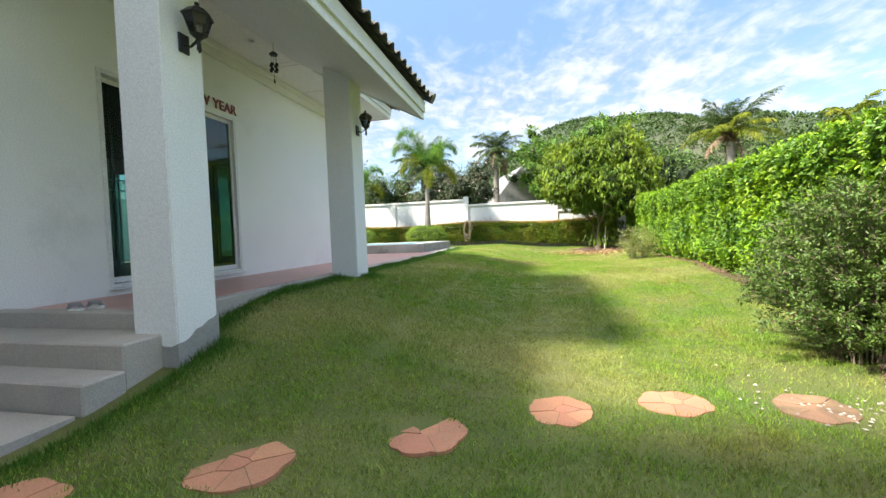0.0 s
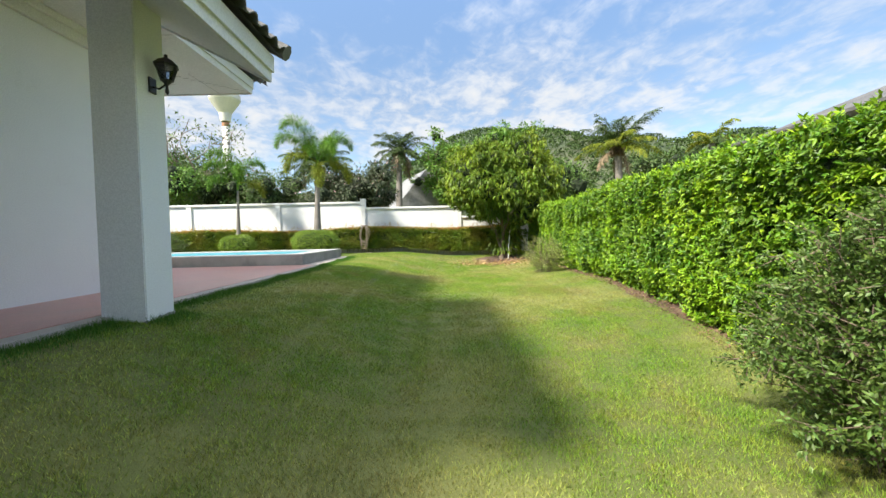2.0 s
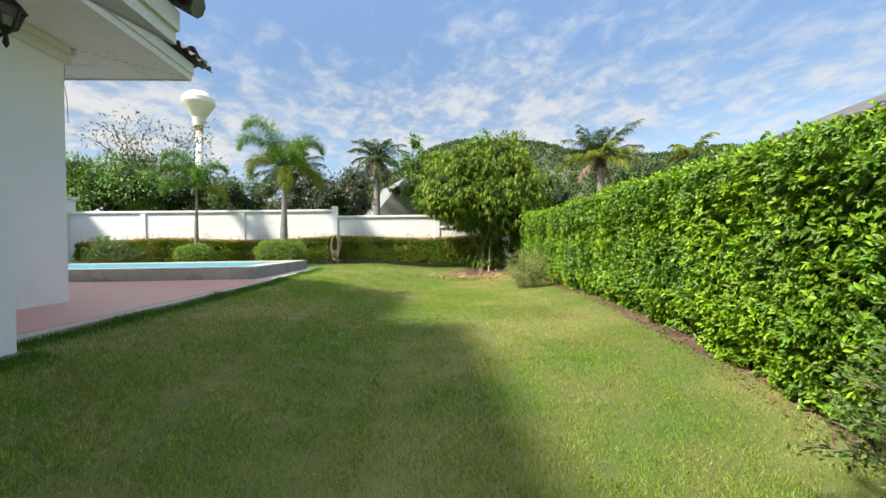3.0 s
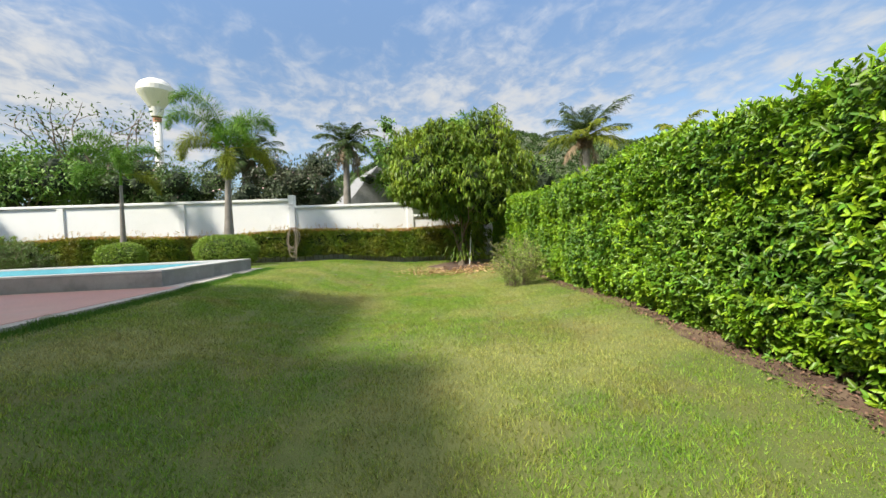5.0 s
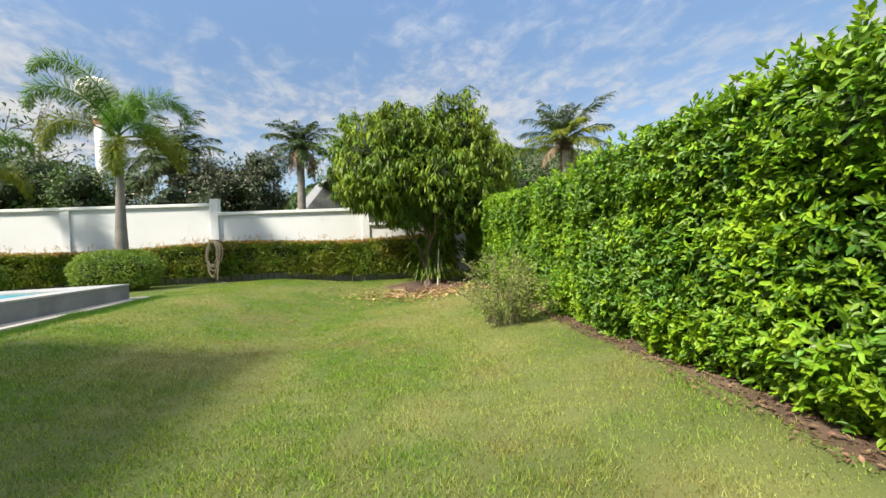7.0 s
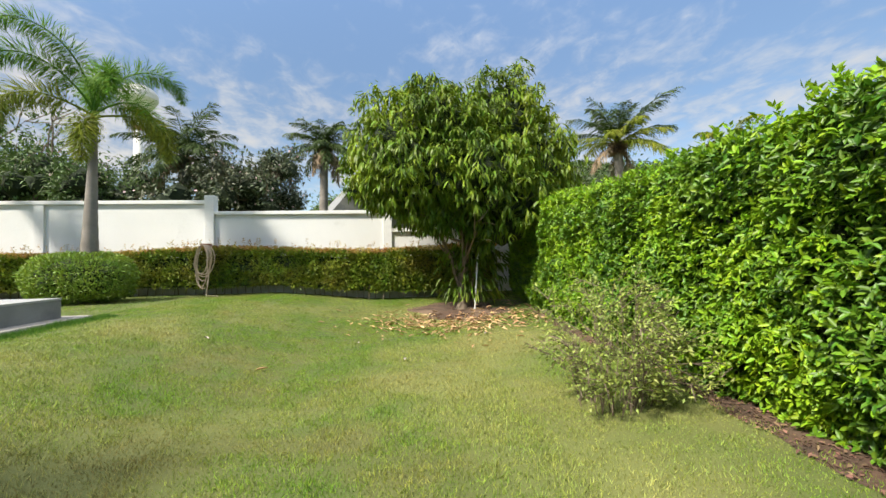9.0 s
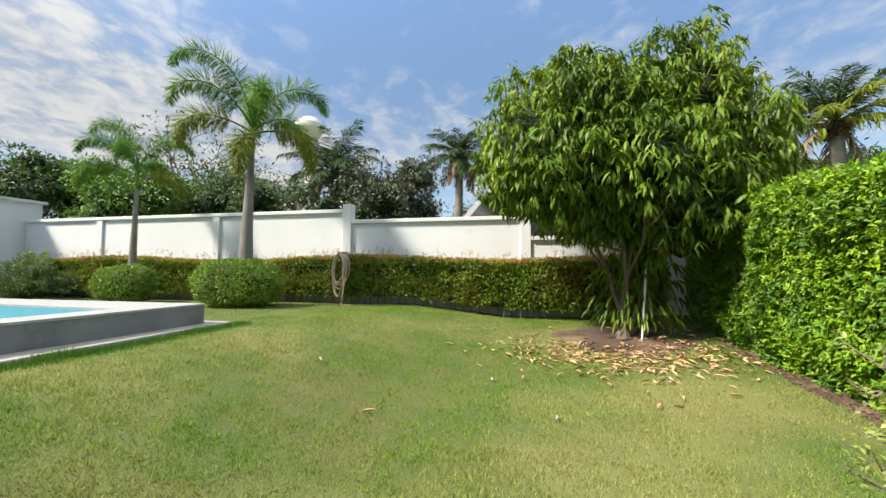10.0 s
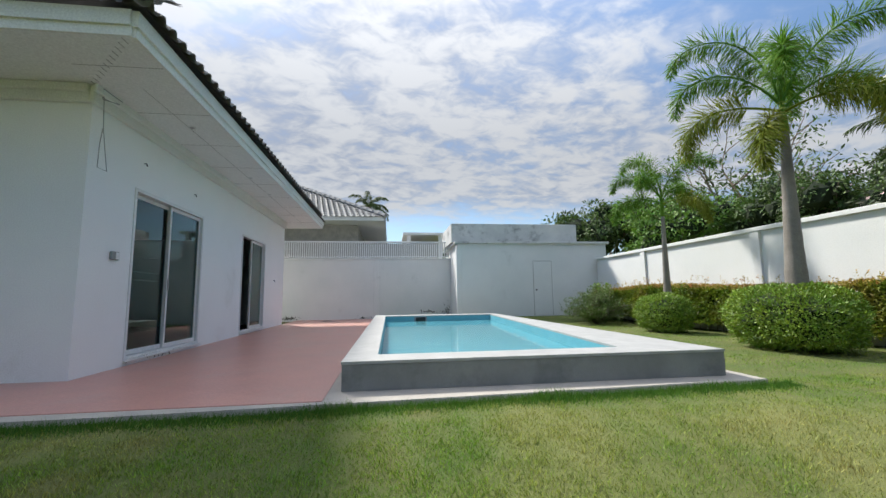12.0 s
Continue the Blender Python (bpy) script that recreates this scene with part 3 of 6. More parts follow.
# roof of the added unseen wing, its edge set by the lawn shadow wanted
w = [bm.verts.new(c) for c in ((-3, -13.2, 4.85), (5.4, -13.2, 4.85), (5.4, -9.25, 4.85), (-3, -9.25, 4.85), (-3, -12, 5.6), (4.2, -12, 5.6))]
bm.faces.new((w[2], w[3], w[4], w[5]))
bm.faces.new((w[0], w[1], w[5], w[4]))
bm.faces.new((w[1], w[2], w[5]))
bmesh.ops.solidify(bm, geom=bm.faces[:], thickness=0.04)
part("roof_deck", bm, M["tile"], roof, "dark roof covering")


def roof_tiles():
    """Rolled tiles along the eaves that are seen from below, as pieces that share one mesh."""
    bm = bmesh.new()
    n, w, ln_, h = 8, 0.22, 0.36, 0.055
    rows = []
    for j, yy in enumerate((0.0, ln_)):
        rows.append([[bm.verts.new((w * i / n, yy, h * math.sin(math.pi * min(1, 1.35 * i / n)) * (i < n * 0.75) + t)) for i in range(n + 1)] for t in (0, 0.014)])
    (a0, a1), (b0, b1) = rows
    for i in range(n):
        bm.faces.new((a0[i], a0[i + 1], b0[i + 1], b0[i]))
        bm.faces.new((a1[i], b1[i], b1[i + 1], a1[i + 1]))
        bm.faces.new((a0[i], a1[i], a1[i + 1], a0[i + 1]))
    me = bpy.data.meshes.new("roof_tile")
    bm.to_mesh(me)
    bm.free()
    me.materials.append(M["tile"])

    def lay(x, y, z, turn, pitch):
        ob = new("roof_tile", me)
        ob.parent = roof
        ob.matrix_local = Matrix.Translation((x, y, z)) @ pose(0, 0, 0, 0, 0, turn) @ pose(0, 0, 0, pitch, 0, 0)
    a = math.degrees(math.atan(RISE))
    b = math.degrees(math.atan(SLOPE))
    for k in range(48):          # north eave: tiles climb towards -y
        lay(EX + 0.16 - 0.22 * k, EY + 0.17, RZ + 0.0, 180, a)
    for k in range(16):          # east eave: tiles climb towards -x
        lay(EX + 0.17, EY + 0.16 - 0.22 * k, RZ, 90, a)
        if EY - 0.22 * k < PY + 0.4:
            break
    for r in range(2):
        for k in range(17):      # porch eave
            lay(PX + 0.17 - r * 0.30, PY - 0.10 - 0.22 * k, PZ + FH + 0.02 + r * 0.30 * SLOPE, 90, b)


roof_tiles()
bm = bmesh.new()
for k in range(9):               # ridge caps down the porch verge and the hip's end
    t0, t1 = k * 0.26, k * 0.26 + 0.32
    tube(bm, [(PX + 0.19 - t0, PY + 0.06, PZ + FH + 0.05 + t0 * SLOPE), (PX + 0.19 - t1, PY + 0.06, PZ + FH + 0.05 + t1 * SLOPE)], [0.085, 0.075], 8)
for k in range(16):
    t0, t1 = k * 0.24, k * 0.24 + 0.3
    tube(bm, [(EX + 0.16 - t0, EY + 0.16 - t0, RZ + 0.04 + t0 * RISE), (EX + 0.16 - t1, EY + 0.16 - t1, RZ + 0.04 + t1 * RISE)], [0.085, 0.075], 8)
part("ridge_cap", bm, M["tile"], roof, "dark rounded hip tiles")


def pillar(name, x0, x1, y0, y1, z0, z1, foot, rag):
    p = thing(name, "square white rendered porch pillar with a bare concrete foot", "pillar", ((x0 + x1) / 2, (y0 + y1) / 2, 0), kind="structure", group="porch pillars")
    cx, cy = (x0 + x1) / 2, (y0 + y1) / 2
    hx, hy = (x1 - x0) / 2, (y1 - y0) / 2
    bm = bmesh.new()
    prism(bm, [(-hx, -hy), (hx, -hy), (hx, hy), (-hx, hy)], foot, lambda x, y: z1(x + cx) + 0.01)
    bmesh.ops.bevel(bm, geom=[e for e in bm.edges if abs(e.verts[0].co.z - e.verts[1].co.z) > 0.5], offset=0.008, segments=2, affect="EDGES")
    part("shaft", bm, M["wall"], p, "white painted shaft")
    # bare foot with a ragged upper edge
    bm = bmesh.new()
    o = 0.006
    ring = []
    for (ax, ay), (bx, by) in (((-hx - o, -hy - o), (hx + o, -hy - o)), ((hx + o, -hy - o), (hx + o, hy + o)), ((hx + o, hy + o), (-hx - o, hy + o)), ((-hx - o, hy + o), (-hx - o, -hy - o))):
        ring += [(ax + (bx - ax) * t / 7, ay + (by - ay) * t / 7) for t in range(7)]
    r = random.Random(3)
    low = [bm.verts.new((x, y, z0)) for x, y in ring]
    top = [bm.verts.new((x, y, foot + 0.012 + r.uniform(-0.012, 0.02) + rag * max(0, y + hy) * (x > hx * 0.9) / (2 * hy))) for x, y in ring]
    for i in range(len(ring)):
        j = (i + 1) % len(ring)
        bm.faces.new((low[i], low[j], top[j], top[i]))
    bm.faces.new(low[::-1])
    part("foot", bm, M["concrete"], p, "grey bare concrete foot")
    return p


pillar("pillar", 1.80, 2.18, -6.29, -5.92, -0.7, porch_z, -0.225, 0.15)
pillar("pillar", 1.78, 2.18, -3.29, -2.92, -0.5, porch_z, -0.07, 0.03)

# ---- terrace, steps and pool ----
EDGE = lambda y: 1.86 if y < 1.5 else 1.86 - 0.045 * (y - 1.5)
bm = bmesh.new()
prism(bm, [(WX, -6.02), (1.70, -6.02), (1.70, 3.02), (-11.28, 3.02), (-11.28, 0.0), (WX, 0.0)], -0.6, lambda x, y: -0.035 if x == WX else 0.0)      # it falls a little towards the wall
tagged(part("terrace_paving", bm, M["pink"], label="faded pink stamped-concrete terrace along the house"), category="paving", kind="structure")
bm = bmesh.new()
prism(bm, [(1.703, -6.023), (WX, -6.023), (WX, -6.17), (EDGE(0), -6.17), (EDGE(1.5), 1.5), (EDGE(7.3), 7.30), (-8.6, 7.30), (-8.6, 3.023), (1.703, 3.023)][::1], -0.7, -0.006)
bmesh.ops.bevel(bm, geom=[e for e in bm.edges if all(v.co.z > -0.1 for v in e.verts)], offset=0.01, segments=1, affect="EDGES")
bm2 = bm
tagged(part("terrace_edge", bm2, M["stepconcrete"], label="pale concrete edge strip of the terrace and pool slab"), category="paving", kind="structure")
stairs = thing("steps", "two plain grey concrete steps down from the porch to the lawn", "steps", kind="structure")
for k, (z, y0, y1) in enumerate(((-0.135, -6.57, -6.172), (-0.30, -6.84, -6.573))):
    bm = bmesh.new()
    box(bm, WX, 2.04 + 0.02 * k, y0, y1, -0.9, z, bevel=0.012)
    part("step", bm, M["stepconcrete"], stairs, "smooth grey concrete step")
tagged(part("porch_path", boxes((WX, 1.90, -9.0, -7.18, -0.9, -0.485)), M["pink"], label="pink paving at the foot of the steps"), category="paving", kind="structure")
tagged(part("path_edge", boxes((1.902, 2.03, -9.0, -6.862, -0.9, -0.472), (WX, 1.90, -7.178, -6.862, -0.9, -0.475)), M["stepconcrete"], label="concrete kerb of the paving"), category="kerb", kind="structure")

pool = thing("swimming_pool", "raised rectangular swimming pool filled with clear turquoise water", "swimming pool", (0, 0, 0), kind="structure")
PO = [(-8.2, 3.14), (1.38, 3.14), (1.38, 7.04), (-8.2, 7.04)]
PI = [(-7.6, 3.45), (0.97, 3.45), (0.97, 6.12), (-7.6, 6.80)]
RIM = 0.265


def ring_wall(outer, inner, z0, z1):
    bm = bmesh.new()
    vs = {}
    for key, pts in (("o", outer), ("i", inner)):
        for z in (z0, z1):
            vs[key, z] = [bm.verts.new((x, y, z)) for x, y in pts]
    for i in range(4):
        j = (i + 1) % 4
        bm.faces.new((vs["o", z0][i], vs["o", z0][j], vs["o", z1][j], vs["o", z1][i]))
        bm.faces.new((vs["i", z0][j], vs["i", z0][i], vs["i", z1][i], vs["i", z1][j]))
        bm.faces.new((vs["o", z1][i], vs["o", z1][j], vs["i", z1][j], vs["i", z1][i]))
        bm.faces.new((vs["o", z0][j], vs["o", z0][i], vs["i", z0][i], vs["i", z0][j]))
    return bm


part("pool_wall", ring_wall(PO, PI, -0.003, RIM - 0.03), M["terrazzo"], pool, "dark grey washed-stone pool side")
grow = lambda pts, d: [(x + d * sx, y + d * sy) for (x, y), (sx, sy) in zip(pts, ((-1, -1), (1, -1), (1, 1), (-1, 1)))]
part("coping", ring_wall(grow(PO, 0.006), grow(PI, -0.008), RIM - 0.027, RIM), M["coping"], pool, "pale washed-stone coping")
bm = bmesh.new()
lo = [bm.verts.new((x, y, -1.3)) for x, y in PI]
hi = [bm.verts.new((x, y, -0.005)) for x, y in PI]
bm.faces.new(lo)
for i in range(4):
    bm.faces.new((lo[i], lo[(i + 1) % 4], hi[(i + 1) % 4], hi[i]))
part("basin", bm, M["pooltile"], pool, "light blue pool basin")
wmesh = part("lining", ring_wall(grow(PI, 0.0), grow(PI, -0.012), -0.2, RIM - 0.029), M["pooltile"], pool, "blue lining above the water")
bm = bmesh.new()
f = bm.faces.new([bm.verts.new((x, y, 0.09)) for x, y in grow(PI, -0.013)])
water = tagged(part("water", bm, M["water"], label="clear turquoise pool water"), category="water", kind="structure")
water.visible_shadow = False
part("skimmer", boxes((-7.6, -7.586, 4.35, 4.75, 0.05, 0.23), bevel=0.004), M["grey"], pool, "grey skimmer mouth")
part("skimmer_hole", boxes((-7.585, -7.578, 4.40, 4.70, 0.07, 0.21)), M["black"], pool, "dark skimmer opening")

# ---- garden walls, shed and back fence ----
WY = 11.40


def garden_wall(name, x0, x1, top, posts, label):
    g = thing(name, label, "garden wall", kind="structure")
    part("panel", boxes((x0, x1, WY + 0.05, WY + 0.17, -0.5, top - 0.09)), M["gwall"], g, "white painted panel")
    part("wall_cap", boxes((x0, x1, WY - 0.02, WY + 0.22, top - 0.088, top), bevel=0.008), M["gwall"], g, "white wall capping")
    for x in posts:
        part("wall_post", boxes((x - 0.11, x + 0.11, WY - 0.005, WY + 0.21, -0.5, top - 0.09), bevel=0.006), M["gwall"], g, "white wall post")
    part("bottom_beam", boxes((x0, x1, WY + 0.0, WY + 0.19, -0.5, 0.12)), M["gwall"], g, "grey-stained white bottom beam")


garden_wall("wall_garden_high", -9.3, 1.42, 2.24, [-6.4, -2.45], "high white-painted garden wall with posts and capping")
g = thing("wall_pier", "white end pier where the garden wall steps down", "pier", kind="structure")
part("shaft", boxes((1.24, 1.46, WY - 0.03, WY + 0.22, -0.5, 2.36), bevel=0.008), M["gwall"], g)
garden_wall("wall_garden_low", 1.463, 5.75, 1.97, [5.64], "lower white-painted garden wall with capping")
garden_wall("wall_garden_far", 5.76, 14.0, 1.50, [9.6], "low white garden wall behind the mango tree")
SX = -9.4
shed = thing("pump_shed", "white rendered pump shed with a flat slab roof and a flush door", "shed", kind="structure")
part("shed_wall", boxes((SX - 3.2, SX, 6.08, 11.9, -0.3, 2.78)), M["gwall"], shed, "white rendered shed walls")
part("corner_post", boxes((SX - 0.15, SX + 0.03, 6.02, 6.18, -0.3, 2.74), bevel=0.008), M["gwall"], shed, "slightly proud white corner post")
part("roof_slab", boxes((SX - 3.3, SX + 0.08, 5.96, 12.0, 2.783, 2.87), bevel=0.006), M["dirtywall"], shed, "stained concrete roof slab")
part("parapet", boxes((SX - 3.0, SX - 0.35, 5.9, 10.9, 2.873, 3.60), bevel=0.01), M["dirtywall"], shed, "mildewed white upper block")
d = part("shed_door", boxes((SX + 0.001, SX + 0.012, 8.95, 9.65, 0.12, 2.12)), M["gwall"], shed, "flush white door")
part("door_gap", boxes((SX + 0.0005, SX + 0.004, 8.93, 8.95, 0.1, 2.14), (SX + 0.0005, SX + 0.004, 9.65, 9.67, 0.1, 2.14), (SX + 0.0005, SX + 0.004, 8.95, 9.65, 2.12, 2.14)), M["concrete"], d, "thin dark gap")
part("knob", lathe(bmesh.new(), [(0.012, 0), (0.03, 0.02), (0.03, 0.05), (0.01, 0.06)], 10, (0, 0, 0)), M["black"], d, "dark door knob").matrix_local = Matrix.Translation((SX + 0.012, 9.03, 1.05)) @ pose(0, 0, 0, 0, 90, 0)
BX = -11.3
wall_run("wall_back", "y", -9.0, 6.07, BX - 0.15, BX, -0.3, 2.36, [], M["gwall"], "white rendered boundary wall behind the terrace")
tagged(part("trim", boxes((BX - 0.17, BX + 0.02, -9.0, 6.07, 2.362, 2.42), (BX + 0.0, BX + 0.03, 2.95, 3.15, -0.1, 2.36), bevel=0.005), M["gwall"], label="white capping of the boundary wall"), category="wall", kind="structure")
fence = thing("slatted_fence", "white slatted fence on top of the boundary wall", "fence", kind="structure")
part("top_rail", boxes((BX - 0.10, BX - 0.03, -4, 6.05, 3.06, 3.12), bevel=0.004), M["alu"], fence)
part("bottom_rail", boxes((BX - 0.10, BX - 0.03, -4, 6.05, 2.46, 2.50), bevel=0.004), M["alu"], fence)
bm = boxes((BX - 0.08, BX - 0.055, 0, 0.045, 2.50, 3.06), bevel=0.003)
slat_mesh = part("slat", bm, M["alu"], fence)
slat_mesh.location.y = -4
for k in range(1, 120):
    s = new("slat", slat_mesh.data)
    s.parent = fence
    s.location.y = -4 + 0.084 * k

# ---- plants ----


def points_on_box(n, x0, x1, y0, y1, z0, z1, faces, rng):
    """Random points on the named faces of a box, with their outward normals."""
    size = {"-x": (y1 - y0) * (z1 - z0), "+x": (y1 - y0) * (z1 - z0), "-y": (x1 - x0) * (z1 - z0), "+y": (x1 - x0) * (z1 - z0), "+z": (x1 - x0) * (y1 - y0)}
    total = sum(size[f] for f in faces)
    P, N = [], []
    for f in faces:
        k = int(n * size[f] / total)
        a, b = rng.random(k), rng.random(k)
        x, y, z = x0 + (x1 - x0) * a, y0 + (y1 - y0) * b, z0 + (z1 - z0) * rng.random(k)
        nn = np.zeros((k, 3))
        if f[1] == "x":
            x = np.full(k, x1 if f[0] == "+" else x0)
            nn[:, 0] = 1 if f[0] == "+" else -1
        elif f[1] == "y":
            y = np.full(k, y1 if f[0] == "+" else y0)
            nn[:, 1] = 1 if f[0] == "+" else -1
        else:
            z = np.full(k, z1)
            nn[:, 2] = 1
        P.append(np.stack([x, y, z], 1))
        N.append(nn)
    return np.concatenate(P), np.concatenate(N)


def core_block(name, outline, z0, z1, parent, label, seg=0.35, slant=0.0):
    """A bumpy block that paints a hedge's inner shade near-black. outline: x0, x1, y0, y1."""
    x0, x1, y0, y1 = outline
    bm = bmesh.new()
    nx, ny = max(2, int((x1 - x0) / seg)), max(2, int((y1 - y0) / seg))
    grid = [[(x0 + (x1 - x0) * i / nx, y0 + (y1 - y0) * j / ny) for j in range(ny + 1)] for i in range(nx + 1)]
    r = random.Random(5)
    top = [[bm.verts.new((x, y, z1(x, y) + r.uniform(-0.05, 0.03))) for x, y in row] for row in grid]
    low = [[bm.verts.new((x, y, z0(x, y))) for x, y in row] for row in grid]
    for i in range(nx):
        for j in range(ny):
            bm.faces.new((top[i][j], top[i + 1][j], top[i + 1][j + 1], top[i][j + 1]))
            bm.faces.new((low[i][j], low[i][j + 1], low[i + 1][j + 1], low[i + 1][j]))
    for i in range(nx):
        for j in (0, ny):
            bm.faces.new((low[i][j], low[i + 1][j], top[i + 1][j], top[i][j]))
    for j in range(ny):
        for i in (0, nx):
            bm.faces.new((low[i][j], low[i][j + 1], top[i][j + 1], top[i][j]))
    if slant:
        for v in bm.verts:
            v.co.x += float(hedge_x(v.co.y)) - 8.0
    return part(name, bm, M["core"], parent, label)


def tall_top(y):
    return 1.35 + 0.12 * smooth((y + 3) / 4) + 0.22 * smooth((y - 4.5) / 4) - 0.25 * smooth((-4.5 - y) / 3)


def hedge_x(y):
    return np.interp(y, [-8, -4, -1.3, 1, 4, 11], [7.16, 7.38, 7.66, 7.89, 8.22, 8.64])


def make_tall_hedge():
    h = thing("tall_hedge", "tall clipped boundary hedge of glossy bright green leaves", "hedge", kind="structure")
    face = 8.0
    rng = np.random.default_rng(11)
    core_block("inner_tangle", (face + 0.32, 9.3, -7.35, 10.9), lambda x, y: float(ground_z(x, y)) + 0.16, lambda x, y: float(tall_top(y)) - 0.17, h, "near-black block painting the shade inside the hedge", 0.35, 0.055)
    def on_face(n, deep, faces):
        P, N = points_on_box(n, face, 9.5, -7.6, 11.0, -0.45, 1.7, faces, rng)
        n = len(P)
        gz = ground_z(P[:, 0], P[:, 1])
        foot = gz + 0.02 + 0.04 * lump(P[:, 1] * 3.1, P[:, 1] * 1.3, P[:, 1])
        z = foot + (P[:, 2] + 0.45) / 2.15 * (tall_top(P[:, 1]) - foot)
        bulge = 0.085 * lump(P[:, 0] * 2, P[:, 1] * 2.2, z * 2.2) + 0.055 * lump(P[:, 1] * 5.3, z * 5.1, P[:, 0] * 5)
        bulge = np.where(N[:, 2] > 0.5, 0.5 * bulge, bulge)
        out = bulge - rng.random(n) ** 1.7 * deep
        P = P + N * out[:, None]
        P[:, 2] += z - (P[:, 2] - N[:, 2] * out)
        # the lower edge tucks in a little
        P[:, 0] += np.where(N[:, 0] < 0, 0.05 * smooth((0.30 - (z - foot)) / 0.30), 0)
        return P, N

    # shoots, each a rosette of leaves round its tip; two growths: dark grown leaves and bright young ones
    tips = [on_face(27500, 0.15, ("-x",)), on_face(9500, 0.10, ("+z",)), on_face(2600, 0.12, ("-y",))]
    P, N = np.concatenate([a for a, _ in tips]), np.concatenate([b for _, b in tips])
    gap_ = lump(P[:, 0] * 4, P[:, 1] * 4.1 + 3, P[:, 2] * 4.3)
    keep = rng.random(len(P)) > 0.8 * smooth((gap_ - 0.30) / 0.35)
    fresh = smooth((lump(P[:, 0] * 1.6 + 2, P[:, 1] * 1.9, P[:, 2] * 2.6) + 0.15) / 0.7)
    P, N, fresh = P[keep], N[keep], fresh[keep]
    young = rng.random(len(P)) < 0.20 + 0.65 * fresh + 0.25 * (N[:, 2] > 0.5)
    P[:, 0] += hedge_x(P[:, 1]) - face
    for name, pick, mat, words, m in (("foliage", ~young, M["hedge"], "glossy dark leaves", 7), ("young_foliage", young, M["younghedge"], "glossy yellow-green young leaves", 7)):
        B, Nn = P[pick], N[pick]
        tip = unit(Nn * 0.75 + np.array([0, 0, 0.55]) + rng.normal(0, 0.35, B.shape))
        B, tip, Nn = np.repeat(B, m, 0), np.repeat(tip, m, 0), np.repeat(Nn, m, 0)
        round_ = unit(np.cross(tip, rng.normal(0, 1, tip.shape)))
        way = round_ * 0.85 + tip * rng.uniform(0.1, 0.9, (len(B), 1)) - np.array([0, 0, 0.12])
        L = rng.uniform(0.034, 0.063, len(B))
        scattered(name, LEAF4, B - tip * rng.uniform(0, 0.05, (len(B), 1)), way, tip + 0.25 * rng.normal(0, 1, tip.shape), L, L * rng.uniform(0.42, 0.52, len(B)), mat, h, words)
    # single leaves deeper in
    P, N = on_face(34000, 0.25, ("-x", "-y"))
    P -= N * 0.06
    P[:, 0] += hedge_x(P[:, 1]) - face
    scattered("inner_fill", LEAF2, P, N * 0.6 + rng.normal(0, 0.6, P.shape), N + np.array([0, 0, 0.6]) + rng.normal(0, 0.4, P.shape), rng.uniform(0.045, 0.075, len(P)), 0.028, M["hedge"], h, "shaded inner leaves")
    # thin stems between the soil and the leaves
    bm = bmesh.new()
    rs_ = random.Random(17)
    for y in np.arange(-7.4, 10.6, 0.16):
        y = y + rs_.uniform(-0.05, 0.05)
        x = float(hedge_x(y)) + rs_.uniform(0.14, 0.34)
        z = float(ground_z(x, y))
        tube(bm, [(x, y, z - 0.03), (x + rs_.uniform(-0.04, 0.04), y + rs_.uniform(-0.04, 0.04), z + 0.40)], 0.009, 4, cap=False)
    part("stem", bm, M["wood"], h, "thin brown stems at the hedge's foot")
    # young shoots on top
    k = 2600
    y = rng.uniform(-7.5, 10.8, k)
    x = rng.uniform(face, 9.3, k)
    x = x + hedge_x(y) - face
    base = np.stack([x, y, tall_top(y) + 0.0], 1)
    lean = np.stack([rng.normal(0, 0.25, k), rng.normal(0, 0.25, k), np.ones(k)], 1)
    tall = rng.uniform(0.03, 0.10, k) * (1 + 1.5 * (lump(x * 2, y * 1.5, x) > 0.45))
    pts, ways = [], []
    for s in (0.3, 0.55, 0.8, 1.0):
        for a in (0, 1):
            pts.append(base + lean * (tall * s)[:, None])
            ang = rng.uniform(0, 6.28, k)
            ways.append(np.stack([np.cos(ang), np.sin(ang), np.full(k, 0.8)], 1))
    P2, W2 = np.concatenate(pts), np.concatenate(ways)
    scattered("young_shoots", LEAF2, P2, W2, np.cross(W2, rng.normal(0, 1, W2.shape)), rng.uniform(0.04, 0.07, len(P2)), 0.024, M["younghedge"], h, "thin upright young shoots")


make_tall_hedge()


def low_top(x):
    return 0.94 + 0.06 * np.sin(x * 0.9)


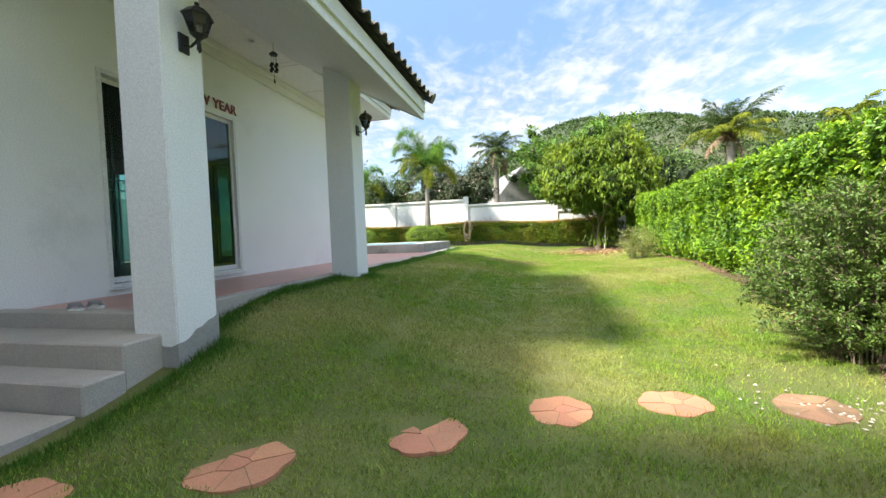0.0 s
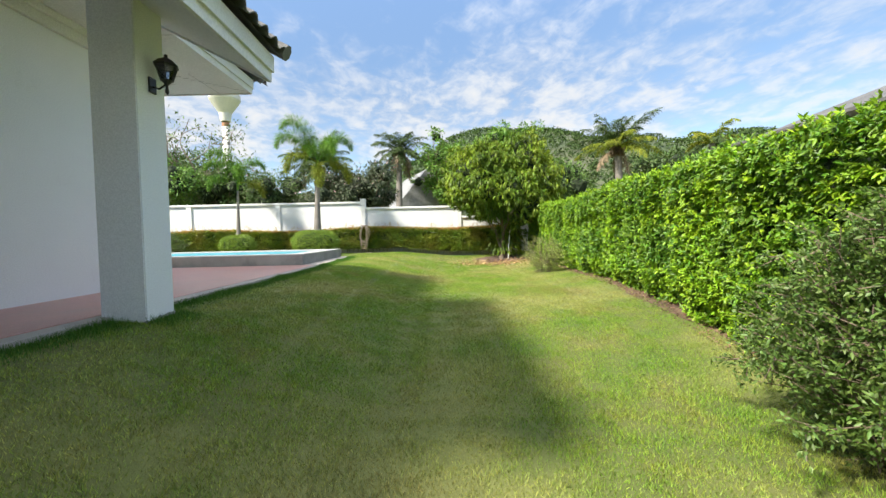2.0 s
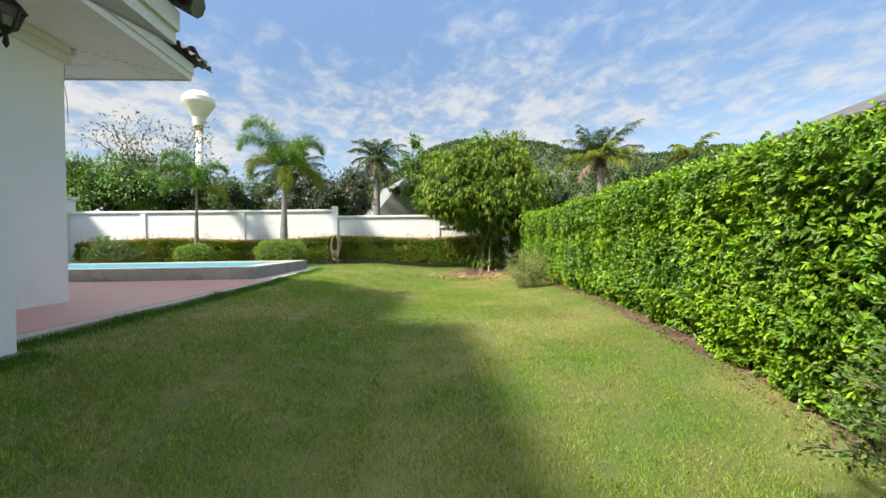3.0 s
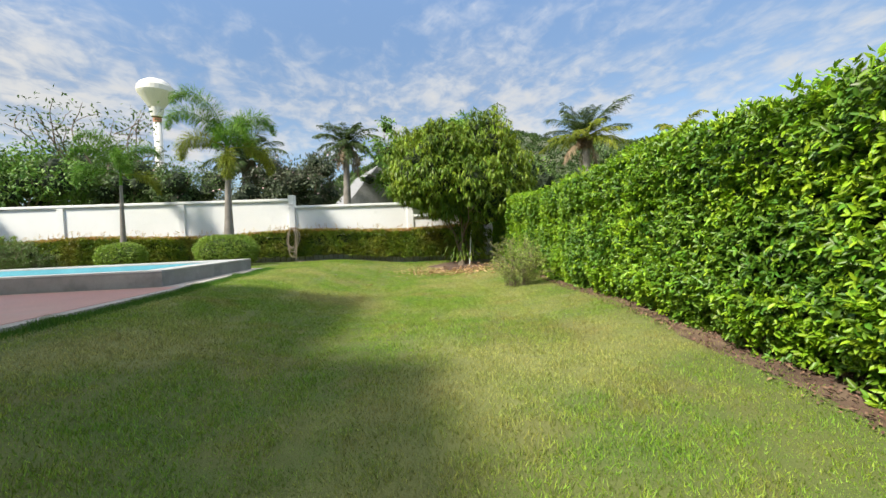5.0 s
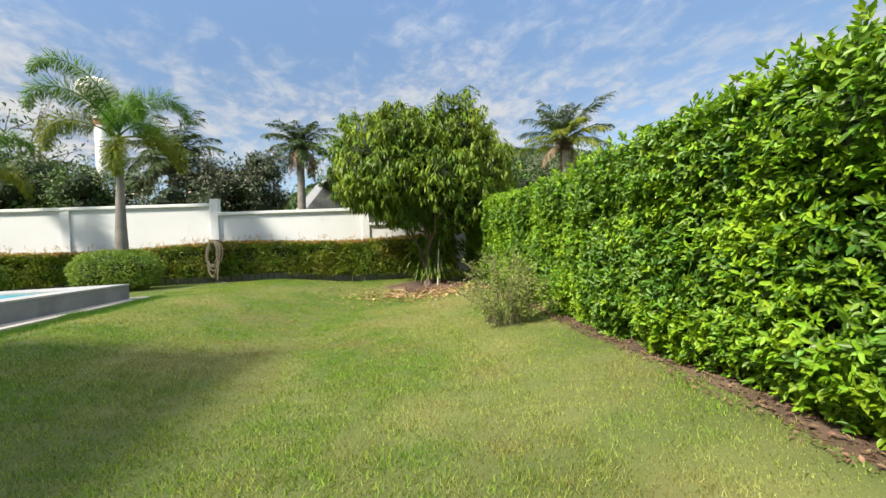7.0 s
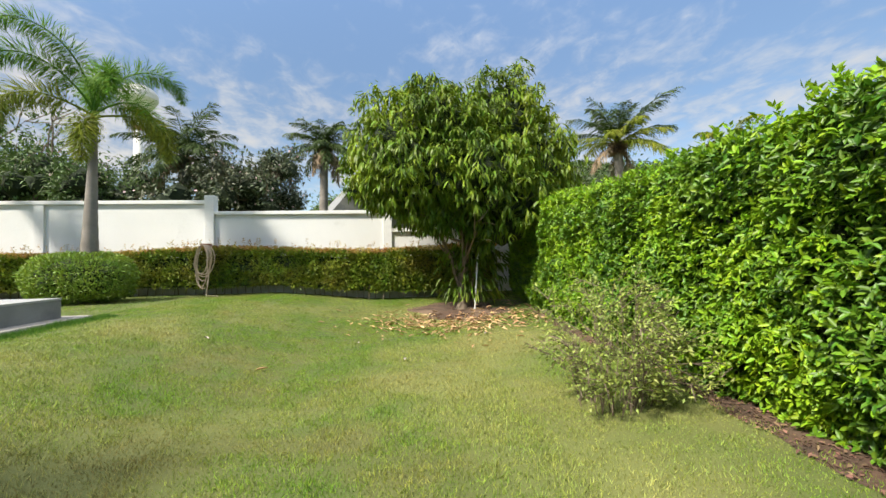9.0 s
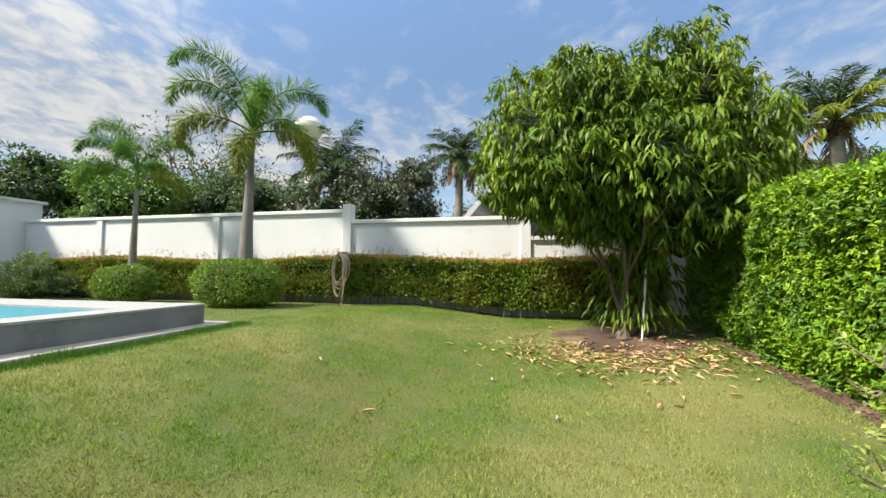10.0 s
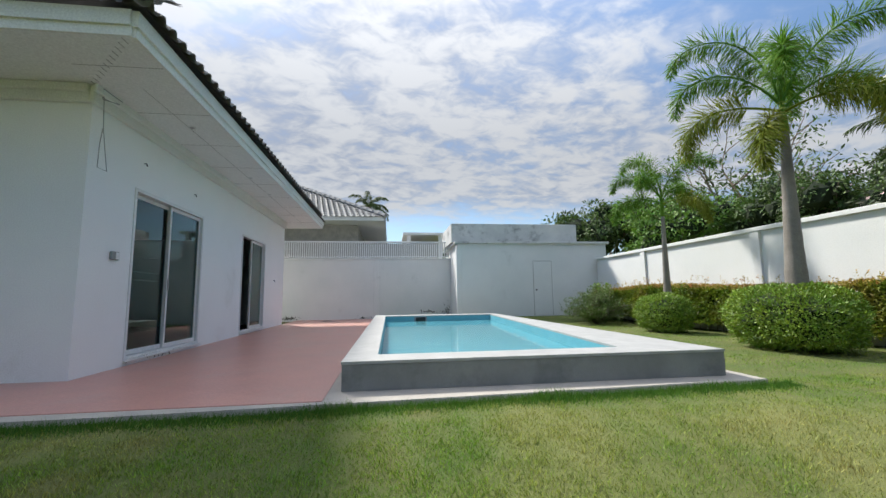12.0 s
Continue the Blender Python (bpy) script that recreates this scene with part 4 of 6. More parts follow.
def make_low_hedge():
    h = thing("low_hedge", "low clipped hedge with reddish new tips along the garden wall", "hedge", kind="structure")
    rng = np.random.default_rng(12)
    X0, X1 = -8.6, 8.3
    front = lambda x: 10.98 - 0.16 * smooth((np.asarray(x) + 2) / -3) - 0.25 * smooth((np.asarray(x) - 3.0) / 4)
    core_block("inner_tangle", (X0 + 0.1, X1, 11.05, 11.36), lambda x, y: float(ground_z(x, y)) + 0.20, lambda x, y: float(low_top(x)) - 0.12, h, "near-black block painting the shade inside the hedge", 0.3)
    P, N = points_on_box(52000, X0, X1, 0, 0.42, 0, 1.0, ("-y", "+z", "-x"), rng)
    n = len(P)
    x = P[:, 0]
    gz = ground_z(x, 10.8 + 0 * x) + 0.19 + 0.05 * lump(x * 4, x * 2, x)
    z = gz + P[:, 2] * (low_top(x) - gz)
    f = front(x)
    y = f + P[:, 1] * (11.36 - f) / 0.42
    P = np.stack([x, y, z], 1)
    bulge = 0.07 * lump(x * 2.5, z * 2.5, y * 2) + 0.04 * lump(x * 6, z * 6, y * 6)
    depth = rng.random(n) ** 1.5 * 0.14
    P += N * (bulge - depth)[:, None]
    keep = rng.random(n) > 0.6 * smooth((lump(P[:, 0] * 4, P[:, 1] * 3, P[:, 2] * 4.3) - 0.3) / 0.4)
    P, N = P[keep], N[keep]
    n = len(P)
    way = N * 0.7 + np.array([0, 0, 0.3]) + rng.normal(0, 0.6, (n, 3))
    nor = N * 0.8 + np.array([0, 0, 0.6]) + rng.normal(0, 0.4, (n, 3))
    scattered("foliage", LEAF4, P, way, nor, rng.uniform(0.055, 0.115, n), rng.uniform(0.020, 0.036, n), M["lowhedge"], h, "narrow leaves")
    bm = bmesh.new()
    rs_ = random.Random(18)
    for x in np.arange(X0 + 0.2, X1, 0.17):
        x = x + rs_.uniform(-0.05, 0.05)
        y = float(front(x)) + rs_.uniform(0.08, 0.22)
        z = float(ground_z(x, y))
        tube(bm, [(x, y, z - 0.03), (x + rs_.uniform(-0.05, 0.05), y, z + 0.38)], 0.010, 4, cap=False)
    part("stem", bm, M["wood"], h, "thin brown stems at the hedge's foot")
    k = 4200
    x = rng.uniform(X0, X1, k)
    y = rng.uniform(front(x), 11.36)
    tall = rng.uniform(0.02, 0.14, k) * (1 + 1.4 * (rng.random(k) > 0.93))
    pts, ways = [], []
    for s in (0.4, 0.7, 0.85, 1.0):
        for a in (0, 1):
            pts.append(np.stack([x + rng.normal(0, 0.01, k), y, low_top(x) - 0.03 + tall * s], 1))
            ang = rng.uniform(0, 6.28, k)
            ways.append(np.stack([np.cos(ang), np.sin(ang), np.full(k, 0.9)], 1))
    P2, W2 = np.concatenate(pts), np.concatenate(ways)
    scattered("reddish_tips", LEAF2, P2, W2, np.cross(W2, rng.normal(0, 1, W2.shape)), rng.uniform(0.035, 0.065, len(P2)), 0.02, M["tips"], h, "reddish young tips")


make_low_hedge()


def leafy_ball(name, label, at, rx, ry, rz, n, leaf, mat, size, seed, open_=0.0, category="shrub", group=""):
    """A clipped round shrub: a near-black core for its inner shade and a coat of leaves."""
    rng = np.random.default_rng(seed)
    z0 = float(ground_z(at[0], at[1]))
    s = thing(name, label, category, (at[0], at[1], z0), group=group)
    bm = bmesh.new()
    bmesh.ops.create_icosphere(bm, subdivisions=3, radius=1)
    for v in bm.verts:
        c = v.co
        k = 0.80 + 0.06 * math.sin(c.x * 7 + c.y * 5 + seed) + 0.05 * math.sin(c.z * 9 + c.y * 3)
        v.co = (c.x * rx * k, c.y * ry * k, rz * 1.0 + c.z * rz * k)
    part("inner_tangle", bm, M["core"], s, "near-black core painting the shade inside the shrub")
    bm = bmesh.new()
    for k in range(5):
        a = k * 1.3
        tube(bm, [(0, 0, -0.05), (0.1 * math.cos(a), 0.1 * math.sin(a), rz * 0.4), (rx * 0.5 * math.cos(a), ry * 0.5 * math.sin(a), rz)], [0.02, 0.015, 0.008], 6)
    part("stem", bm, M["wood"], s, "thin brown stems")
    d = unit(rng.normal(0, 1, (n, 3)))
    d = d[d[:, 2] > -0.93]
    n = len(d)
    rad = 1.0 + 0.09 * lump(d[:, 0] * 3 + seed, d[:, 1] * 3, d[:, 2] * 3) + 0.05 * lump(d[:, 0] * 9, d[:, 1] * 9, d[:, 2] * 9 + seed) - 0.16 * rng.random(n) ** 1.6
    # a little squarer than an egg
    sq = 1 / np.maximum(np.abs(d).max(1), 0.1) ** 0.25
    P = d * (rad * sq)[:, None] * np.array([rx, ry, rz]) + np.array([0, 0, rz])
    P[:, 2] = np.maximum(P[:, 2], 0.03)
    way = d * 0.8 + np.array([0, 0, 0.4]) + rng.normal(0, 0.55, (n, 3))
    scattered("foliage", leaf, P, way, d + np.array([0, 0, 0.5]) + rng.normal(0, 0.3, (n, 3)), rng.uniform(0.7, 1.3, n) * size, rng.uniform(0.3, 0.45, n) * size, mat, s, "small leaves")
    return s


leafy_ball("round_shrub", "large clipped round green shrub round a palm's foot", (-0.30, 9.72), 0.95, 0.62, 0.50, 16000, LEAF2, M["ball"], 0.055, 21)
leafy_ball("round_shrub", "smaller clipped round green shrub round a palm's foot", (-3.55, 9.95), 0.68, 0.5, 0.43, 11000, LEAF2, M["ball"], 0.055, 22)

def branching(bm, start, way, length, radius, levels, rng, tips, spread=0.6, bend=0.15, lift=0.15, kids=3):
    """A limb and its side limbs; the ends and their ways are added to tips."""
    p, w = Vector(start), Vector(way).normalized()
    pts, rad = [p.copy()], [radius]
    for k in range(4):
        w = (w + Vector(rng.normal(0, bend, 3)) + Vector((0, 0, lift * 0.3))).normalized()
        p = p + w * length / 4
        pts.append(p.copy())
        rad.append(radius * (1 - 0.13 * (k + 1)))
    tube(bm, pts, rad, 6 if radius > 0.02 else 4)
    if levels == 0:
        tips.append((p.copy(), w.copy()))
        return
    for k in range(kids):
        at = pts[rng.integers(2, 5)] if k else pts[-1]
        w2 = (w + Vector(rng.normal(0, spread, 3))).normalized()
        branching(bm, at, w2, length * rng.uniform(0.55, 0.8), radius * 0.55, levels - 1, rng, tips, spread, bend, lift, kids)


def make_mango():
    rng = np.random.default_rng(31)
    x, y = 7.2, 9.35
    z = float(ground_z(x, y))
    t = thing("mango_tree", "bushy mango tree with long drooping glossy leaves in the garden corner", "tree", (x, y, z))
    bm = bmesh.new()
    tips = []
    tube(bm, [(0, 0, -0.1), (0, 0, 0.0), (0.02, 0, 0.12), (0.02, 0, 0.45)], [0.20, 0.16, 0.09, 0.075], 10)
    for a in (0.3, 1.5, 2.8, 4.0, 5.2):
        branching(bm, (0.02, 0, 0.35), (0.30 * math.cos(a), 0.30 * math.sin(a), 0.9), 1.4, 0.045, 2, rng, tips, 0.5, 0.10, 0.1)
    for v in bm.verts:
        reach = math.hypot(v.co.x, v.co.y) / 1.15
        if reach > 1:
            v.co.x, v.co.y = v.co.x / reach, v.co.y / reach
        v.co.z = min(v.co.z, 4.2)
    part("trunk", bm, M["wood"], t, "grey-brown trunk dividing low into limbs")
    # crown: overlapping masses, each of many drooping leaf tufts
    masses = [((-1.0, 0, 3.25), (1.32, 1.3, 1.35)), ((-0.5, 0, 3.65), (1.1, 1.1, 1.1)), ((1.05, 0.2, 3.92), (0.95, 1.0, 1.25)), ((1.5, 0.2, 3.0), (1.0, 1.1, 1.2)), ((0.2, -0.1, 2.7), (1.5, 1.35, 1.2)), ((0.9, -0.3, 2.2), (1.05, 1.0, 0.9)), ((-0.75, -0.3, 2.75), (1.25, 1.2, 1.0)), ((0.85, -0.1, 1.75), (0.85, 0.9, 0.75))]
    # near-black lumps give the gaps between the tufts their painted shade
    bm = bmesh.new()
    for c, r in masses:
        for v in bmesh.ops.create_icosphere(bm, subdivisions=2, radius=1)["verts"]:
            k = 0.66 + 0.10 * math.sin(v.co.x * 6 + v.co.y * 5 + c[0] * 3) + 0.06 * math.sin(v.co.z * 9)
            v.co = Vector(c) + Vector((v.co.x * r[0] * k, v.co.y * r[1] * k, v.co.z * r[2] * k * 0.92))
    part("inner_tangle", bm, M["core"], t, "near-black lumps painting the shade deep in the crown")
    P, D = [], []
    for c, r in masses:
        k = int(430 * (r[0] * r[2]))
        d = unit(rng.normal(0, 1, (k, 3)))
        rad = 1 + 0.20 * lump(d[:, 0] * 5 + c[0] * 3, d[:, 1] * 5, d[:, 2] * 5 + c[2]) - 0.30 * rng.random(k) ** 2
        P.append(np.array(c) + d * rad[:, None] * np.array(r))
        D.append(d)
    P, D = np.concatenate(P), np.concatenate(D)
    inside = np.zeros(len(P), bool)
    for c, r in masses:
        q = (P - np.array(c)) / np.array(r)
        inside |= (q ** 2).sum(1) < 0.55
    inside |= P[:, 2] < 1.15 + 0.68 * smooth((np.abs(P[:, 0]) - 0.5) / 0.9) + 0.22 * lump(P[:, 0] * 3, P[:, 1] * 3, P[:, 0])
    P, D = P[~inside], D[~inside]
    m = 11
    base = np.repeat(P, m, 0) + rng.normal(0, 0.035, (len(P) * m, 3))
    ang = rng.uniform(0, 6.28, len(base))
    droop = np.repeat(rng.uniform(-1.9, -0.3, len(P)), m) + rng.normal(0, 0.35, len(base))
    way = np.stack([np.cos(ang), np.sin(ang), droop], 1) + 0.6 * np.repeat(D, m, 0)
    nor = np.cross(way, np.cross(np.array([0, 0, 1.0]) + 0.2 * rng.normal(0, 1, way.shape), way)) + 0.3 * np.repeat(D, m, 0)
    L = rng.uniform(0.12, 0.23, len(base))
    scattered("foliage", LEAF_BENT, base, way, nor, L, L * 0.20, M["mango"], t, "long glossy leaves")
    # dark mass of inner leaves
    k = 9000
    d = unit(rng.normal(0, 1, (k, 3)))
    c = np.array([masses[i][0] for i in rng.integers(0, 8, k)])
    q = c + d * (rng.random(k) ** 0.4)[:, None] * 0.85
    q = q[q[:, 2] > 1.85]
    k = len(q)
    w = rng.normal(0, 1, (k, 3)) + np.array([0, 0, -0.6])
    scattered("inner_fill", LEAF2, q, w, rng.normal(0, 1, (k, 3)), 0.24, 0.07, M["mango"], t, "shaded inner leaves")
    # suckers round the foot
    k = 430
    a, r_ = rng.uniform(0, 6.28, k), rng.uniform(0.08, 0.75, k)
    q = np.stack([0.25 + r_ * np.cos(a), 0.5 * r_ * np.sin(a), rng.uniform(0.25, 1.25, k)], 1)
    w = np.stack([np.cos(a), np.sin(a), -rng.uniform(0.3, 2.2, k)], 1)
    scattered("sucker_leaves", LEAF4, q, w, np.stack([np.cos(a), np.sin(a), 0.5 + 0 * a], 1) + rng.normal(0, 0.3, (k, 3)), rng.uniform(0.14, 0.26, k), 0.05, M["mango"], t, "leaves of low shoots")
    bm = bmesh.new()
    for k in range(4):
        a = k * 1.6
        tube(bm, [(0.1, 0, -0.02), (0.2 * math.cos(a) + 0.2, 0.12 * math.sin(a), 0.5), (0.45 * math.cos(a) + 0.3, 0.25 * math.sin(a), 1.2)], [0.018, 0.013, 0.008], 6)
    part("sucker", bm, M["wood"], t, "thin low shoots")


make_mango()


def palm(name, label, at, base_z, trunk_h, radii, lean, fronds, frond_len, leaflet, mats, seed, category="palm tree", plume=True, droop=1.0, dead=0, up_range=(0.1, 1.35), boots=False, sprays=()):
    """A palm: ringed trunk, crownshaft and separate arching fronds with rows of leaflets."""
    rng = np.random.default_rng(seed)
    t = thing(name, label, category, (at[0], at[1], base_z))
    bm = bmesh.new()
    N = 26
    pts = [(lean[0] * (k / N) ** 1.3, lean[1] * (k / N) ** 1.3, trunk_h * k / N) for k in range(N + 1)]
    rad = [float(np.interp(k / N, [r[0] for r in radii], [r[1] for r in radii])) * (1 + 0.04 * (k % 2)) for k in range(N + 1)]
    tube(bm, pts, rad, 12)
    part("trunk", bm, M["bark"], t, "grey ringed trunk", smooth=True)
    top = Vector(pts[-1])
    if plume:
        bm = bmesh.new()
        tube(bm, [top - Vector((0, 0, 0.02)), top + Vector((0, 0, 0.25)), top + Vector((0.01, 0, 0.55))], [rad[-1] * 1.15, rad[-1] * 1.0, rad[-1] * 0.4], 10)
        part("crownshaft", bm, M["frond"], t, "green crownshaft")
        bm = bmesh.new()
        tube(bm, [top + Vector((0, 0, 0.4)), top + Vector((0.02, 0, frond_len * 0.72))], [0.018, 0.004], 5)
        part("spear", bm, M["frond"], t, "unopened spear leaf")
        top = top + Vector((0, 0, 0.35))
    for k in range(fronds + dead):
        az = k * 2.39996 + rng.uniform(-0.2, 0.2)
        yellow = k > fronds * 0.62
        is_dead = k >= fronds
        el = rng.uniform(-0.9, -0.4) if is_dead else up_range[0] + (up_range[1] - up_range[0]) * (1 - k / fronds) + rng.uniform(-0.1, 0.1)
        L = frond_len * rng.uniform(0.88, 1.08) * (0.8 if is_dead else 1)
        if plume:
            az, el, L, yellow = radians(sprays[k][0]), sprays[k][1], sprays[k][2], sprays[k][3]
        else:
            L *= rng.uniform(0.72, 1.08)
        n = 16
        start = np.array(top) + (np.array([0, 0, 0.20 * (0.5 - k / fronds)]) if plume else 0)
        p, path = start, [start]
        e = el
        for i in range(n):
            e -= droop * ((0.035 + 0.34 * (i / n) ** 1.8) if plume else (0.03 + 0.16 * i / n))
            e = max(e, -1.45)
            p = p + L / n * np.array([math.cos(az) * math.cos(e), math.sin(az) * math.cos(e), math.sin(e)])
            path.append(p)
        path = np.array(path)
        mat = mats[2] if is_dead and len(mats) > 2 else (mats[1] if yellow else mats[0])
        bm = bmesh.new()
        tube(bm, [tuple(q) for q in path], [0.022 * (1 - 0.85 * i / n) * frond_len / 2 + 0.003 for i in range(n + 1)], 5)
        fr = part("frond", bm, mat, t, "arching frond" if not is_dead else "hanging dead frond")
        rows = 9 if plume else 2
        cnt = 78 if plume else 66
        s = np.repeat(np.linspace(0.24 if plume else 0.14, 0.995, cnt), rows) + rng.uniform(-0.006, 0.006, cnt * rows)
        idx = s * n
        i0 = np.clip(idx.astype(int), 0, n - 1)
        fr_ = (idx - i0)[:, None]
        base = path[i0] * (1 - fr_) + path[i0 + 1] * fr_
        tan = unit(path[i0 + 1] - path[i0])
        side = unit(np.cross(tan, np.array([0, 0, 1.0]) + 1e-3))
        upv = np.cross(side, tan)
        j = np.tile(np.arange(rows), cnt)
        if plume:
            ang = rng.uniform(0, 2 * np.pi, len(j))
            out = np.cos(ang)[:, None] * side + np.sin(ang)[:, None] * upv
            w = out * 1.0 + tan * 0.45 + np.array([0, 0, -0.30]) + rng.normal(0, 0.12, out.shape)
        else:
            out = np.where(j == 0, 1, -1)[:, None] * side
            w = out * 0.75 + tan * 0.8 + np.array([0, 0, -0.35]) + rng.normal(0, 0.15, out.shape) + 0.25 * np.sin(s * 23 + k)[:, None] * upv
        shape = np.sin(np.pi * np.clip(s * 0.80 + 0.14, 0, 1)) ** 0.7
        scattered("plume", LEAF_BENT, base, w, np.array([0, 0, 0.8]) + upv * 0.3 + rng.normal(0, 0.5, upv.shape), leaflet[0] * shape * (rng.uniform(0.85, 1.15, len(s)) if plume else rng.uniform(0.55, 1.15, len(s))), leaflet[1], mat, fr, "narrow leaflets")
    if boots:
        k = 500
        a = rng.uniform(0, 6.28, k)
        q = np.stack([top.x + 0.15 * np.cos(a), top.y + 0.15 * np.sin(a), top.z + rng.uniform(-0.5, 0.1, k)], 1)
        scattered("fibre", LEAF2, q, np.stack([np.cos(a), np.sin(a), -0.4 + 0 * a], 1), rng.normal(0, 1, (k, 3)), 0.35, 0.07, M["dryfrond"], t, "brown husks and stalks under the crown")
    return t


palm("foxtail_palm", "foxtail palm with stout grey trunk and plumed fronds", (-0.25, 9.82), float(ground_z(-0.25, 9.82)), 3.45, [(0, 0.18), (0.2, 0.165), (0.45, 0.12), (1, 0.055)], (0.10, 0.0), 9, 2.05, (0.40, 0.013), (M["frond"], M["yfrond"]), 41, droop=1.22, sprays=[(228, 1.45, 2.6, 0), (38, 1.24, 2.35, 0), (212, 1.12, 2.3, 0), (315, 0.95, 1.85, 0), (125, 1.1, 2.2, 0), (75, 0.85, 2.1, 0), (228, 0.5, 1.9, 1), (22, 0.3, 1.85, 1), (290, -0.2, 1.4, 1)])
palm("foxtail_palm", "smaller slender foxtail palm in front of the wall", (-3.60, 10.1), float(ground_z(-3.6, 10.1)), 2.75, [(0, 0.105), (0.3, 0.085), (1, 0.038)], (0.05, 0), 7, 1.5, (0.30, 0.011), (M["frond"], M["yfrond"]), 42, droop=1.15, sprays=[(200, 1.52, 1.95, 0), (45, 1.3, 1.75, 0), (220, 1.15, 1.7, 0), (300, 0.95, 1.5, 0), (110, 0.9, 1.6, 0), (225, 0.5, 1.5, 0), (30, 0.3, 1.4, 1)])


def crown_tree(name, label, at, height, crown, n, leaf, mat, seed, trunk=0.12, limbs=4, core=True, category="tree", base_z=-0.3):
    """A tree or tall bush: trunk with limbs, and leaf clumps round the limbs' ends."""
    rng = np.random.default_rng(seed)
    t = thing(name, label, category, (at[0], at[1], base_z))
    bm = bmesh.new()
    tips = []
    z1 = height - crown[2] * 1.6
    tube(bm, [(0, 0, -0.1), (0.05, 0, z1 * 0.5), (0, 0.05, max(z1, 0.3))], [trunk * 1.2, trunk, trunk * 0.8], 8)
    for k in range(limbs):
        a = k * 6.283 / limbs + rng.uniform(-0.4, 0.4)
        branching(bm, (0, 0, max(z1, 0.3) - 0.05), (0.7 * math.cos(a), 0.7 * math.sin(a), 0.9), crown[2] * 0.8, trunk * 0.5, 2, rng, tips, 0.5)
    part("trunk", bm, M["wood"], t, "brown trunk and limbs")
    tips = np.array([tuple(p) for p, _ in tips])
    k = len(tips)
    extra = unit(rng.normal(0, 1, (k, 3))) * (rng.random(k) ** 0.33)[:, None] * np.array(crown) * 0.92 + np.array([0, 0, height - crown[2]])
    c = np.concatenate([tips, extra, extra * 0.98 + rng.normal(0, 0.25, extra.shape) * crown[0] * 0.3])
    # near-black balls within the clumps, shade put in as colour
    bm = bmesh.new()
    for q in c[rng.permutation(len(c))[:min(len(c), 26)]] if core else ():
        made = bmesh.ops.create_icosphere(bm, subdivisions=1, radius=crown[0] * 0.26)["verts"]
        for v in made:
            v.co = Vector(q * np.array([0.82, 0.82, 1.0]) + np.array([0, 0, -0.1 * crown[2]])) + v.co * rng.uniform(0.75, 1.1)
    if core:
        part("inner_fill", bm, M["core"], t, "near-black balls painting the crown's inner shade")
    else:
        bm.free()
    n = int(n * (1.7 if core else 1))
    pick = rng.integers(0, len(c), n)
    d = unit(rng.normal(0, 1, (n, 3)))
    r = crown[0] * 0.26 * (0.5 + 0.5 * rng.random(n) ** 0.5) * (0.6 + 0.8 * ((pick * 37) % 11) / 11)
    P = c[pick] + d * r[:, None] * np.array([1, 1, 0.75])
    scattered("crown", LEAF2, P, d + rng.normal(0, 0.6, (n, 3)) + np.array([0, 0, -0.2]), d + np.array([0, 0, 0.8]) + rng.normal(0, 0.3, (n, 3)), leaf * rng.uniform(0.7, 1.3, n), leaf * 0.42, mat, t, "leaf clumps")
    if category == "bush":
        k = 150
        scattered("blossom", LEAF2, P[:k] + d[:k] * 0.08, rng.normal(0, 1, (k, 3)), d[:k], 0.10, 0.09, M["blossom"], t, "small pinkish blossoms")
    return t


# coconut palms beyond the walls
palm("coconut_palm", "tall coconut palm with ragged and dead brown fronds", (1.76, 23.5), -0.3, 7.2, [(0, 0.3), (1, 0.17)], (0.15, 0), 24, 2.6, (0.62, 0.036), (M["coco"], M["coco"], M["dryfrond"]), 51, plume=False, droop=0.7, dead=6, up_range=(-0.3, 1.5), boots=True)
palm("coconut_palm", "coconut palm with windswept grey-green fronds behind the hedge", (16.4, 19.1), -0.3, 6.3, [(0, 0.3), (1, 0.2)], (-0.2, 0), 24, 3.2, (0.75, 0.036), (M["coco"], M["yfrond"], M["dryfrond"]), 52, plume=False, droop=0.55, dead=3, up_range=(0.0, 1.45), boots=True)
palm("coconut_palm", "dense young coconut palm behind the garden wall", (-2.6, 18.0), -0.3, 5.2, [(0, 0.28), (1, 0.2)], (0.1, 0), 24, 2.7, (0.66, 0.036), (M["coco"], M["coco"], M["dryfrond"]), 53, plume=False, droop=0.7, dead=3, up_range=(-0.1, 1.45), boots=True)
palm("coconut_palm", "distant coconut palm behind the neighbouring roof", (-33, 1.7), -0.3, 9.6, [(0, 0.3), (1, 0.2)], (0.2, 0), 12, 2.6, (0.6, 0.06), (M["coco"], M["coco"], M["dryfrond"]), 54, plume=False, droop=1.0, dead=2, up_range=(-0.2, 1.3))
palm("coconut_palm", "distant palm top behind the hedge", (24, 22), -0.3, 7.0, [(0, 0.3), (1, 0.2)], (0.2, 0), 11, 2.6, (0.6, 0.06), (M["yfrond"], M["coco"], M["dryfrond"]), 55, plume=False, droop=1.0, up_range=(-0.1, 1.3))

